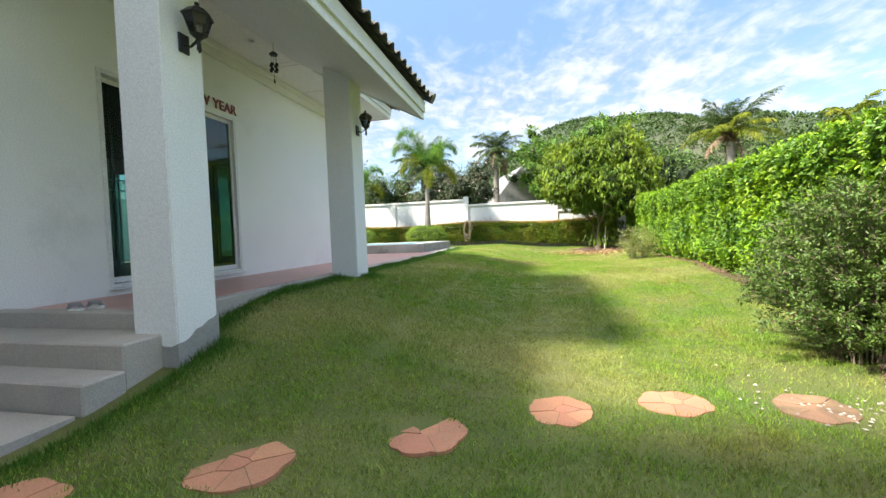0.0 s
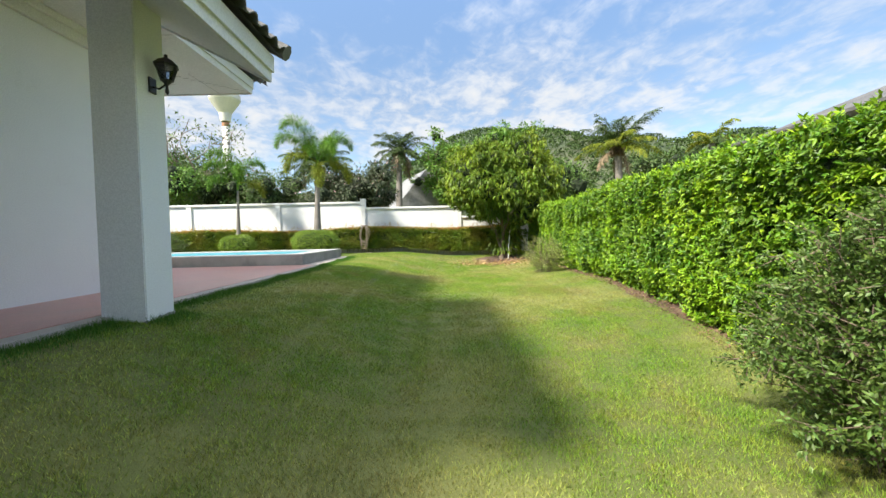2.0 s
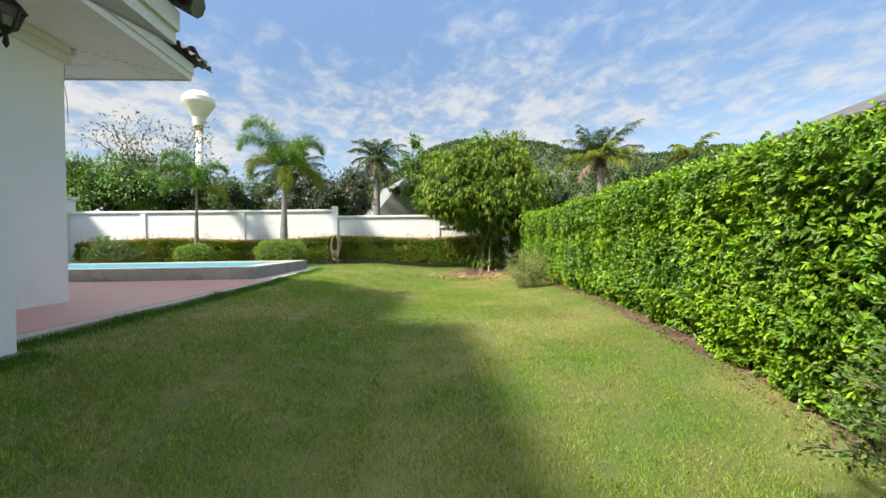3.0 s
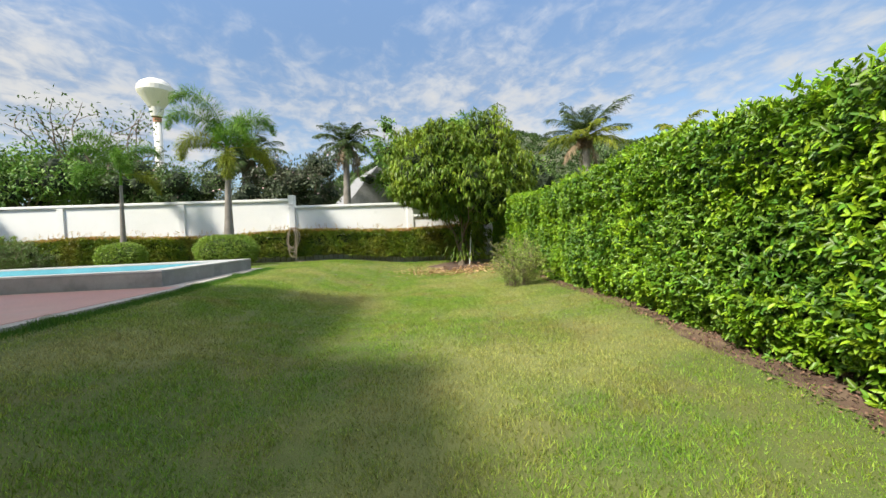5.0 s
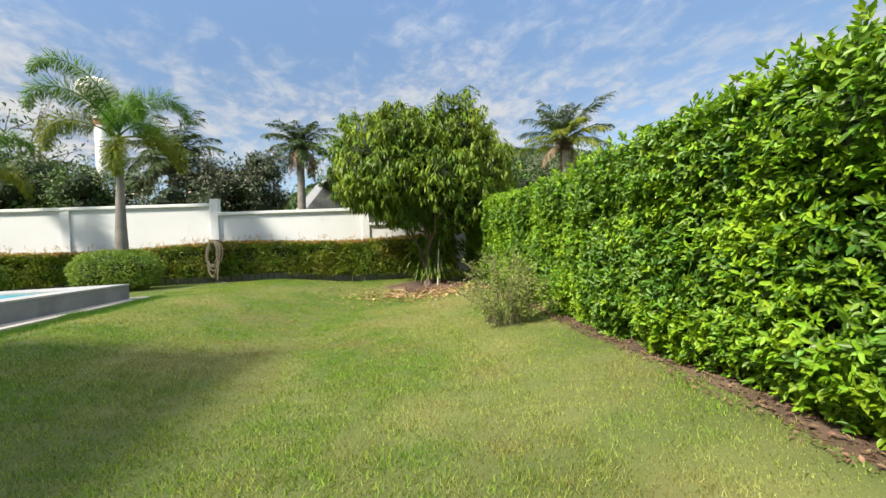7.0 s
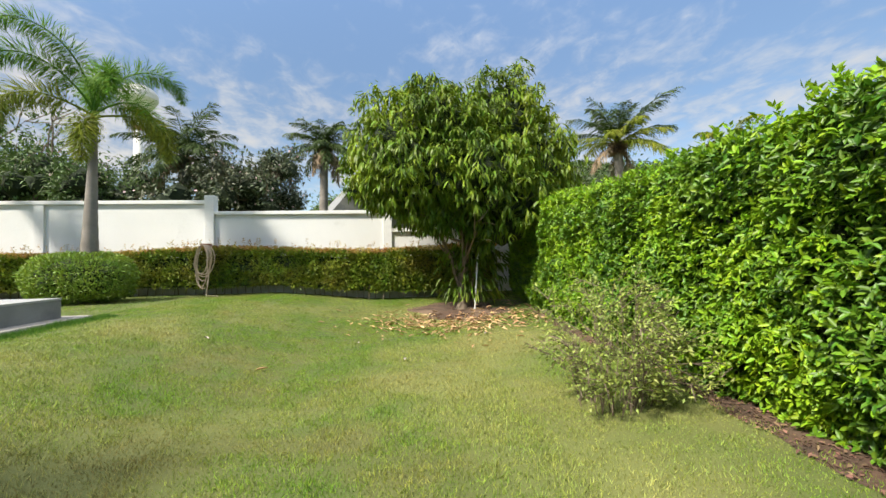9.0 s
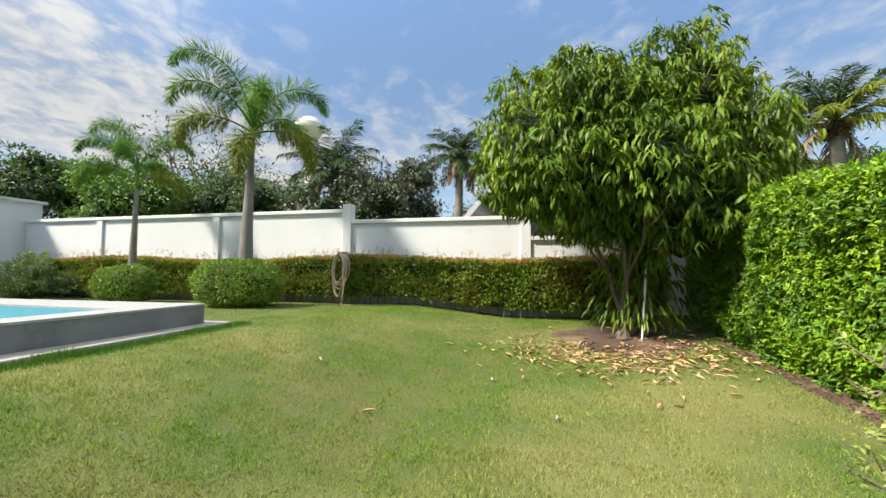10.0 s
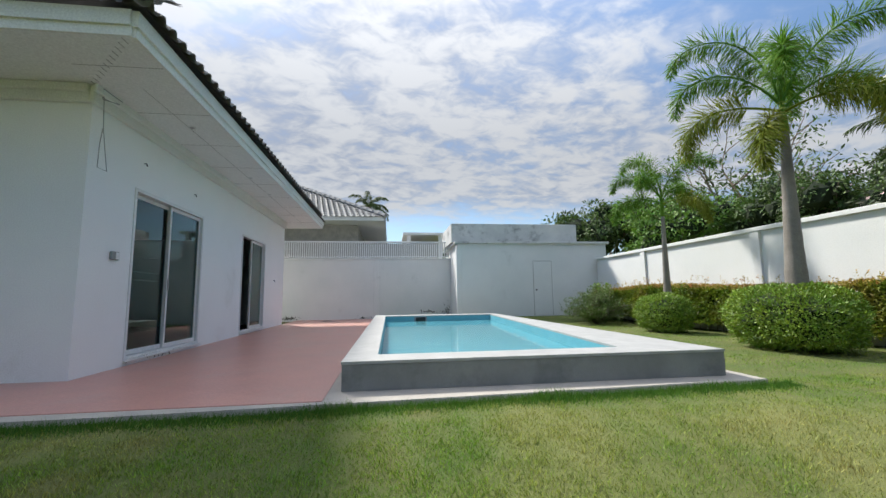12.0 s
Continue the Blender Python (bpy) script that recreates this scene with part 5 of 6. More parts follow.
# trees and bushes beyond the walls
crown_tree("dense_tree", "dense dark green tree beyond the garden wall", (-17.5, 30), 8.6, (4.6, 4.0, 3.0), 9000, 0.30, M["farleaf"], 61)
crown_tree("dense_tree", "dense dark green tree beyond the garden wall", (-25, 27), 8.4, (4.5, 4.0, 3.2), 8000, 0.32, M["farleaf"], 62)
crown_tree("dense_tree", "dark rounded tree behind the pump shed", (-17.5, 16.3), 6.8, (2.8, 2.8, 2.6), 7500, 0.24, M["farleaf"], 63)
crown_tree("airy_tree", "sparse airy tree with thin high branches", (-11.0, 20.2), 9.0, (3.2, 2.6, 3.2), 1900, 0.24, M["farleaf"], 64, trunk=0.16, limbs=7, core=False)
crown_tree("green_tree", "light green tree behind the slender palm", (-11.7, 16.6), 6.0, (2.2, 2.0, 2.0), 5200, 0.20, M["brightleaf"], 65, trunk=0.09, limbs=5)
crown_tree("purple_bush", "tall dark bush with purplish and green leaves behind the wall", (-0.6, 16.8), 5.0, (2.0, 1.6, 1.9), 5200, 0.17, M["purpleleaf"], 66, trunk=0.07, limbs=6, category="bush")
crown_tree("purple_bush", "tall dark bush with purplish flowers behind the wall", (1.1, 17.2), 5.6, (1.5, 1.4, 1.8), 3800, 0.16, M["purpleleaf"], 67, trunk=0.07, limbs=6, category="bush")
crown_tree("green_bush", "green bush behind the wall", (-5.0, 17.6), 5.2, (1.8, 1.4, 1.5), 4200, 0.15, M["farleaf"], 68, trunk=0.06, limbs=5, category="bush")
crown_tree("bright_tree", "bright green young tree beyond the wall", (5.1, 24.1), 8.2, (1.5, 1.5, 2.6), 5000, 0.24, M["brightleaf"], 69, limbs=5)
crown_tree("bright_tree", "bright green young tree beyond the wall", (9.3, 24.0), 9.4, (1.9, 1.8, 3.6), 6500, 0.26, M["brightleaf"], 70, limbs=5)
crown_tree("green_tree", "green tree behind the mango tree", (11.3, 20.5), 6.6, (2.6, 2.2, 2.8), 6000, 0.24, M["farleaf"], 71)
crown_tree("green_tree", "hazy green tree beyond the hedge", (14.0, 26.0), 6.4, (3.0, 2.6, 2.2), 4200, 0.28, M["brightleaf"], 72)
crown_tree("green_tree", "green tree beyond the hedge", (24.5, 27.0), 7.6, (4.0, 3.5, 2.8), 6500, 0.32, M["farleaf"], 73)
crown_tree("green_tree", "bright green tree beyond the hedge", (22.0, 16.5), 5.6, (3.0, 2.8, 2.2), 6000, 0.26, M["brightleaf"], 74)
crown_tree("green_tree", "green tree beyond the wall", (2.4, 34.0), 6.4, (3.6, 3.0, 2.6), 5000, 0.30, M["farleaf"], 75)
crown_tree("green_tree", "green tree beyond the wall", (-8.3, 18.6), 5.3, (2.2, 2.0, 1.9), 5500, 0.20, M["farleaf"], 76)
crown_tree("green_tree", "green tree beyond the far fence", (-21, 6.0), 4.6, (1.6, 1.6, 1.4), 2500, 0.2, M["brightleaf"], 77)


def make_hill():
    n_a, n_r = 120, 26
    az = np.radians(np.linspace(-60, 80, n_a))
    el = np.interp(np.degrees(az), [-60, -40, -25, -12, -4, 1, 8, 14, 18, 24, 29, 36, 50, 80], [3.0, 3.5, 4.5, 6.0, 9.6, 12.4, 13.6, 13.3, 12.6, 11.4, 10.2, 10.4, 9.0, 6.0])
    top = 260 * np.tan(np.radians(el))
    r = np.linspace(90, 330, n_r)
    A, R = np.meshgrid(az, r, indexing="ij")
    T = np.repeat(top[:, None], n_r, 1)
    Z = T * smooth((R - 90) / 170) - T * 0.3 * smooth((R - 262) / 70)
    Z = Z + 3.0 * lump(R * 0.03, A * 14, Z * 0.02) * smooth((R - 90) / 120) - 0.5
    X, Y = 5 + R * np.sin(A), -6 + R * np.cos(A)
    v = np.stack([X, Y, Z], -1).reshape(-1, 3)
    i, j = np.meshgrid(np.arange(n_a - 1), np.arange(n_r - 1), indexing="ij")
    a = (i * n_r + j).ravel()
    h = mesh_object("wooded_hill", v, np.stack([a, a + 1, a + n_r + 1, a + n_r], 1), M["hill"], smooth=True)
    tagged(h, "low hill covered in scrubby woodland", "hill", kind="structure")
    rng = np.random.default_rng(81)
    k = 9000
    aa, rr = rng.uniform(-1.0, 1.3, k), rng.uniform(120, 275, k)
    ti = np.interp(aa, az, top)
    zz = ti * smooth((rr - 90) / 170) - ti * 0.3 * smooth((rr - 262) / 70)
    zz = zz + 3.0 * lump(rr * 0.03, aa * 14, zz * 0.02) * smooth((rr - 90) / 120) - 0.5
    c = np.stack([5 + rr * np.sin(aa), -6 + rr * np.cos(aa), zz + 0.6], 1)
    m = 16
    c = np.repeat(c, m, 0)
    size = np.repeat(rng.uniform(0.8, 1.9, k), m)
    d = unit(rng.normal(0, 1, c.shape))
    d[:, 2] = np.abs(d[:, 2])
    P = c + d * size[:, None]
    o = scattered("hill_trees", LEAF2, P, rng.normal(0, 1, P.shape), d + rng.normal(0, 0.3, P.shape), size * 0.6, size * 0.5, M["hillleaf"], kind="stuff")
    tagged(o, "scattered round crowns of woodland on the hill", "trees")


make_hill()


def make_tower():
    t = thing("water_tower", "cream mushroom-shaped concrete water tower with a rust band", "water tower", (-29.4, 59.7, -0.3))
    part("shaft", lathe(bmesh.new(), [(0.66, 0), (0.60, 10), (0.52, 19.5)], 20), M["tower"], t, "slim tapered shaft", smooth=True)
    part("band", lathe(bmesh.new(), [(0.56, 19.3), (0.56, 19.9)], 20), M["rust"], t, "rust-coloured band")
    part("tank", lathe(bmesh.new(), [(0.75, 20.1), (0.95, 21.4), (2.2, 23.3), (2.35, 23.6), (2.3, 24.3), (1.9, 24.9), (1.2, 25.35), (0.4, 25.6)], 28), M["tower"], t, "bowl-shaped tank", smooth=False)


make_tower()

# the neighbour's house behind the slatted fence
nb = thing("neighbour_house", "neighbouring house with a pale grey ribbed tile roof and deep white eaves", "house", kind="structure")
NX, NY, NZ = -14.0, 3.3, 4.6
# concrete grey stands in for shade under the eaves and behind the slats
part("house_wall", boxes((-26, -15.3, -14, 2.0, -0.3, 4.5), (-26, -15.0, 2.0, 6.0, -0.3, 3.5)), M["concrete"], nb, "wall coloured grey to stand in for shade behind the fence")
bm = bmesh.new()
box(bm, -27, NX, -15, NY, NZ - 0.12, NZ - 0.09)
box(bm, NX - 0.0, NX + 0.04, -15, NY, NZ - 0.13, NZ + 0.06)
box(bm, -27, NX + 0.04, NY, NY + 0.04, NZ - 0.13, NZ + 0.06)
part("eave", bm, M["fascia"], nb, "white eaves board")
bm = bmesh.new()
rise, ax = 0.53, 6.2
v = [bm.verts.new(c) for c in ((NX + 0.1, NY + 0.1, NZ + 0.05), (NX - ax, NY - ax, NZ + 0.05 + rise * ax), (NX - ax, -15 + ax, NZ + 0.05 + rise * ax), (NX + 0.1, -15, NZ + 0.05), (-27, NY + 0.1, NZ + 0.05))]
bm.faces.new((v[0], v[1], v[2], v[3]))
bm.faces.new((v[0], v[4], v[1]))
part("roof_slope", bm, M["greytile"], nb, "pale grey roof")
bm = bmesh.new()
for k in range(20):                       # tile courses and rolls on the slope that faces the garden
    s0 = k * 0.33
    if s0 > ax - 0.3:
        break
    x, z = NX + 0.1 - s0, NZ + 0.07 + rise * s0
    y0, y1 = -15 + s0, NY - s0
    for j in range(int((y1 - y0) / 0.26)):
        y = y1 - j * 0.26
        m = [(x + 0.02, y, z + 0.0), (x + 0.02, y - 0.13, z + 0.05), (x + 0.02, y - 0.19, z + 0.0), (x - 0.33, y, z + 0.14 - 0.02), (x - 0.33, y - 0.13, z + 0.17), (x - 0.33, y - 0.19, z + 0.12)]
        m = [bm.verts.new(c) for c in m]
        bm.faces.new((m[0], m[1], m[4], m[3]))
        bm.faces.new((m[1], m[2], m[5], m[4]))
part("tile_rolls", bm, M["greytile"], nb, "rolled tile courses", smooth=False)["kind"] = "stuff"
bm = bmesh.new()
for k in range(22):
    s0 = k * 0.3
    tube(bm, [(NX + 0.1 - s0, NY + 0.1 - s0, NZ + 0.10 + rise * s0), (NX - 0.22 - s0, NY - 0.22 - s0, NZ + 0.10 + rise * (s0 + 0.3))], [0.12, 0.10], 6)
part("hip_cap", bm, M["greytile"], nb, "hip tiles")
pg = thing("carport", "flat white carport roof on posts beyond the fence", "carport", kind="structure")
part("roof_slab", boxes((-22, -16.0, 4.3, 6.6, 4.12, 4.24)), M["fascia"], pg, "flat white roof")
part("post", boxes((-16.4, -16.2, 6.2, 6.4, -0.3, 4.12)), M["wall"], pg, "white post")
part("post", boxes((-16.4, -16.2, 4.5, 4.7, -0.3, 4.12)), M["wall"], pg, "white post")

gr = thing("grey_gable_house", "small white house with a grey gabled roof beyond the wall", "house", (3.2, 29.5, -0.3), 20, kind="structure")
part("house_wall", boxes((-3, 3, -3, 3, 0, 3.2)), M["wall"], gr, "white wall")
bm = bmesh.new()
vv = [bm.verts.new(c) for c in ((-3.3, -3.3, 3.1), (3.3, -3.3, 3.1), (3.3, 3.3, 3.1), (-3.3, 3.3, 3.1), (-0.6, -3.3, 6.3), (-0.6, 3.3, 6.3))]
for f in ((0, 1, 4), (1, 2, 5, 4), (2, 3, 5), (3, 0, 4, 5)):
    bm.faces.new([vv[i] for i in f])
part("roof_slope", bm, M["greytile"], gr, "pale grey roof")
part("window", boxes((1.0, 2.2, -3.05, -3.0, 1.0, 2.2)), M["black"], gr, "dark window")

nr = thing("neighbour_roof", "dark grey roof of the house behind the hedge", "house", kind="structure")
bm = bmesh.new()
prism(bm, [(12.0, -6.0), (20.0, -6.0), (20.0, 3.2), (12.0, 3.2)], lambda x, y: 2.72 + 0.45 * min(x - 12.0, 3.2 - y) - 0.06, lambda x, y: 2.72 + 0.45 * min(x - 12.0, 3.2 - y))
part("roof_slope", bm, M["tile"], nr, "dark grey roof slope")
part("house_wall", boxes((12.8, 19.5, -5.5, 2.4, -0.4, 2.6)), M["wall"], nr, "white wall")


# ---- shrubs on the lawn's edge ----


def feathery_bush(name, label, at, r, h, n, leaf, mat, seed, twigs=90, thin=0.0, stem=0.011, root=0.05):
    """A loose bush of many fine branches with small leaves along them."""
    rng = np.random.default_rng(seed)
    z0 = float(ground_z(at[0], at[1]))
    s = thing(name, label, "shrub", (at[0], at[1], z0))
    bm = bmesh.new()
    segs = []
    for k in range(twigs):
        a, e = rng.uniform(0, 6.28), rng.uniform(0.02, 1.42)
        R = r * math.cos(e) * rng.uniform(0.75, 1.12) * (1 - thin * 0.3 * rng.random())
        H = h * (0.25 + 0.75 * math.sin(e)) * rng.uniform(0.8, 1.08)
        far_out = root * rng.random() ** 0.5
        p0, p1 = np.array([far_out * math.cos(a), far_out * math.sin(a), -0.02]), np.array([R * math.cos(a), R * math.sin(a), H])
        mid = (p0 + p1) / 2 + np.array([-0.12 * math.cos(a) * R, -0.12 * math.sin(a) * R, 0.12 * h]) + rng.normal(0, 0.03, 3)
        tube(bm, [tuple(p0), tuple(mid), tuple(p1)], [stem, stem * 0.6, stem * 0.3], 4, cap=False)
        for t0 in (0.28, 0.5, 0.7, 0.87, 1.0):
            q = (1 - t0) ** 2 * p0 + 2 * t0 * (1 - t0) * mid + t0 ** 2 * p1
            for _ in range(2):
                w = unit(np.array([math.cos(a), math.sin(a), 0.5]) + rng.normal(0, 0.8, 3))
                L = rng.uniform(0.10, 0.26) * r
                tube(bm, [tuple(q), tuple(q + w * L)], [0.004, 0.002], 3, cap=False)
                segs.append((q, q + w * L))
    part("twig_tangle", bm, M["wood"], s, "thin brown twigs")
    S0, S1 = np.array([a for a, _ in segs]), np.array([b for _, b in segs])
    pick = rng.integers(0, len(S0), n)
    t = rng.random(n)[:, None]
    P = S0[pick] * (1 - t) + S1[pick] * t + rng.normal(0, 0.028 * r, (n, 3))
    P[:, 2] = np.maximum(P[:, 2], 0.05)
    w = unit(S1[pick] - S0[pick]) + rng.normal(0, 0.7, (n, 3))
    scattered("foliage", LEAF2, P, w, rng.normal(0, 0.6, (n, 3)) + np.array([0, 0, 1.0]), leaf * rng.uniform(0.6, 1.3, n), leaf * 0.45, mat, s, "fine leaves")
    return s


feathery_bush("feathery_bush", "large airy bush of fine dull green leaves beside the stepping stones", (7.12, -4.95), 0.74, 1.30, 62000, 0.034, M["feather"], 91, 190, stem=0.007, root=0.22)
feathery_bush("sprawling_bush", "open sprawling bush with bare lower twigs in front of the hedge", (7.50, 3.85), 0.66, 0.95, 5200, 0.036, M["lightfeather"], 92, 60, 1.0, 0.0045, 0.25)
feathery_bush("bright_bush", "bright green leafy shrub at the hedge's foot", (7.85, -6.1), 0.5, 0.85, 8000, 0.06, M["ball"], 93, 60)

feathery_bush("dull_shrub", "loose brownish-green shrub beside the pump shed", (-6.5, 9.85), 0.95, 0.95, 15000, 0.05, M["feather"], 94, 120)
feathery_bush("airy_shrub", "airy bright green shrub behind the brownish one", (-7.3, 10.5), 0.55, 1.15, 7000, 0.05, M["ball"], 95, 60)

# soil under the hedges
bm = bmesh.new()
rs = random.Random(4)
ys = np.linspace(-8.5, 9.0, 70)
left = [(float(hedge_x(y)) - 0.07 * float(smooth((y + 3.6) / 2.0)) + 0.02 - 0.55 * float(smooth((-4.6 - y) / 1.2)) + 0.05 * math.sin(y * 1.7) + rs.uniform(-0.04, 0.04), y) for y in ys]
right = [(9.3, y) for y in ys]


def strip(bm, a, b, lift):
    va = [bm.verts.new((x, y, float(ground_z(x, y)) + lift - 0.012)) for x, y in a]
    vm = [bm.verts.new(((x + X) / 2, (y + Y) / 2, float(ground_z((x + X) / 2, (y + Y) / 2)) + lift + 0.03)) for (x, y), (X, Y) in zip(a, b)]
    vb = [bm.verts.new((x, y, float(ground_z(x, y)) + lift)) for x, y in b]
    for r1, r2 in ((va, vm), (vm, vb)):
        for i in range(len(r1) - 1):
            bm.faces.new((r1[i], r2[i], r2[i + 1], r1[i + 1]))


strip(bm, left, right, 0.014)
tagged(part("soil_bed", bm, M["soil"], label="bare reddish-brown soil strip under the hedge", smooth=True), category="soil", kind="structure")
bm = bmesh.new()
ang = np.linspace(0, 2 * math.pi, 40, endpoint=False)
cv = bm.verts.new((7.3, 9.0, float(ground_z(7.3, 9.0)) + 0.03))
rim = []
for a in ang:
    rr = 0.95 + 0.14 * math.sin(3 * a) + 0.12 * math.sin(7 * a)
    x, y = 7.3 + rr * math.cos(a) * 1.1, 9.3 + rr * math.sin(a)
    rim.append(bm.verts.new((x, y, float(ground_z(x, y)) + 0.004)))
for i in range(40):
    bm.faces.new((cv, rim[i], rim[(i + 1) % 40]))
tagged(part("tree_bed", bm, M["soil"], label="bare soil round the mango tree", smooth=True), category="soil", kind="structure")

# leaf litter and clods on the bare soil
rng = np.random.default_rng(104)
k = 5200
y = rng.uniform(-8.2, 9.0, k)
x = np.interp(y, [-8, -4, -1.3, 1, 4, 11], [7.16, 7.38, 7.66, 7.89, 8.22, 8.64]) + rng.uniform(-0.14, 0.25, k) - 0.4 * (y < -5.2) * rng.random(k)
P = np.stack([x, y, ground_z(x, y) + 0.018 + 0.01 * rng.random(k)], 1)
a = rng.uniform(0, 6.28, k)
tagged(scattered("leaf_litter", LEAF2, P, np.stack([np.cos(a), np.sin(a), rng.normal(0, 0.3, k)], 1), np.stack([rng.normal(0, 0.5, k), rng.normal(0, 0.5, k), np.ones(k)], 1), rng.uniform(0.012, 0.05, k), rng.uniform(0.008, 0.02, k), M["litter"], kind="stuff"), "small dry leaf litter and clods on bare soil", "leaf litter")

# fallen leaves
rng = np.random.default_rng(101)
k = 700
c = rng.normal(0, 1, (k, 2))
x = 7.05 + c[:, 0] * 0.85
y = 7.95 + c[:, 1] * 0.55 + 0.30 * np.abs(c[:, 0])
P = np.stack([x, y, ground_z(x, y) + rng.uniform(0.012, 0.05, k)], 1)
a = rng.uniform(0, 6.28, k)
tagged(scattered("fallen_leaves", LEAF4, P, np.stack([np.cos(a), np.sin(a), rng.normal(0, 0.2, k)], 1), np.stack([rng.normal(0, 0.35, k), rng.normal(0, 0.35, k), np.ones(k)], 1), rng.uniform(0.08, 0.16, k), rng.uniform(0.022, 0.04, k), M["dry"], kind="stuff"), "dry orange-brown fallen mango leaves on the lawn", "fallen leaves")
rng = np.random.default_rng(102)
leaf_spots = [(7.16, 6.83), (6.6, 7.2), (5.9, 7.6), (5.4, 6.6), (6.9, 6.2), (6.2, 8.0), (3.6, 6.2), (4.6, 5.4), (7.5, 6.4), (6.0, 5.6), (5.5, 8.4), (4.9, 7.9)]
for i, (x, y) in enumerate(leaf_spots):
    a = rng.uniform(0, 6.28)
    ob = scattered("fallen_leaf", LEAF4, np.array([[0, 0, 0.0]]), np.array([[math.cos(a), math.sin(a), 0.1]]), np.array([[0.1, 0.1, 1]]), 0.13, 0.035, M["dry"] if i % 3 else M["pebble"])
    ob.location = (x, y, float(ground_z(x, y)) + 0.035)
    tagged(ob, "single dry fallen leaf on the lawn", "leaf", "single fallen leaves")

# white gravel at the foot of the big bush
rng = np.random.default_rng(103)
k = 240
x = 6.55 + rng.normal(0, 0.42, k) + 0.25
y = -6.05 + rng.normal(0, 0.24, k) + (x - 6.6) * -0.25
P = np.stack([x, y, ground_z(x, y) + 0.008], 1)
tet = (np.array([(0, 0.5, 0), (1, 0.4, 0), (1, -0.5, 0), (0, -0.4, 0), (0.5, 0, 0.5)]), np.array([(0, 1, 4), (1, 2, 4), (2, 3, 4), (3, 0, 4)]))
a = rng.uniform(0, 6.28, k)
tagged(scattered("gravel", tet, P, np.stack([np.cos(a), np.sin(a), 0 * a], 1), np.stack([0 * a, 0 * a, 1 + 0 * a], 1), rng.uniform(0.008, 0.024, k), rng.uniform(0.008, 0.02, k), M["pebble"], kind="stuff"), "loose white gravel at the bush's foot", "gravel")


def stepping_stone(x, y, r, turn, seed):
    """An irregular flat stone of crazed pieces with open joints."""
    rr = random.Random(seed)
    z = float(ground_z(x, y)) - 0.001
    s = thing("stepping_stone", "irregular terracotta-coloured stepping stone of jointed pieces set in the grass", "stepping stone", (x, y, z), turn, group="stepping stones")
    rim = []
    for t in np.linspace(0, 2 * math.pi, 36, endpoint=False):
        k = 0.97 + 0.10 * abs(math.sin(3.5 * t + seed)) ** 0.8 + 0.03 * math.sin(5 * t + seed) + rr.uniform(-0.012, 0.012)
        rim.append((r * k * math.cos(t), r * 0.88 * k * math.sin(t)))
    sites = [(0.0, 0.0)] + [(r * 0.62 * math.cos(t), r * 0.55 * math.sin(t)) for t in (rr.uniform(0, 1) + j * 2 * math.pi / 6 + rr.uniform(-0.15, 0.15) for j in range(6))]
    sites[0] = (rr.uniform(-0.3, 0.3) * r, rr.uniform(-0.3, 0.3) * r)
    base = bmesh.new()
    prism(base, [(0.985 * a, 0.985 * b) for a, b in rim], -0.05, lambda a, b: 0.006)
    part("bedding", base, M["dullstone"], s, "earthy bedding in the joints")
    for j, (ax, ay) in enumerate(sites):
        cell = list(rim)
        for m, (bx, by) in enumerate(sites):
            if m == j:
                continue
            dx, dy = bx - ax, by - ay
            d = math.hypot(dx, dy)
            lim = (dx * (ax + bx) / 2 + dy * (ay + by) / 2) / d - 0.0025
            new_cell = []
            for q, w in zip(cell, cell[1:] + cell[:1]):
                u, v = (q[0] * dx + q[1] * dy) / d - lim, (w[0] * dx + w[1] * dy) / d - lim
                if u <= 0:
                    new_cell.append(q)
                if u * v < 0:
                    f = u / (u - v)
                    new_cell.append((q[0] + f * (w[0] - q[0]), q[1] + f * (w[1] - q[1])))
            cell = new_cell
            if len(cell) < 3:
                break
        if len(cell) < 3:
            continue
        bm = bmesh.new()
        t = rr.uniform(-0.003, 0.003)
        prism(bm, cell, -0.05, lambda a, b: 0.009 + t)
        part("stone_piece", bm, M["dullstone" if seed == 20 else "stone"], s)


for i, (x, y, r, t) in enumerate([(2.55, -7.52, 0.24, 10), (3.28, -7.04, 0.235, 30), (4.06, -6.57, 0.225, 60), (4.77, -6.13, 0.215, 80), (5.46, -5.93, 0.215, 20), (6.2, -5.92, 0.22, 45)]):
    stepping_stone(x, y, r * 0.94, t, 5 + i * 3)

# ---- small things ----


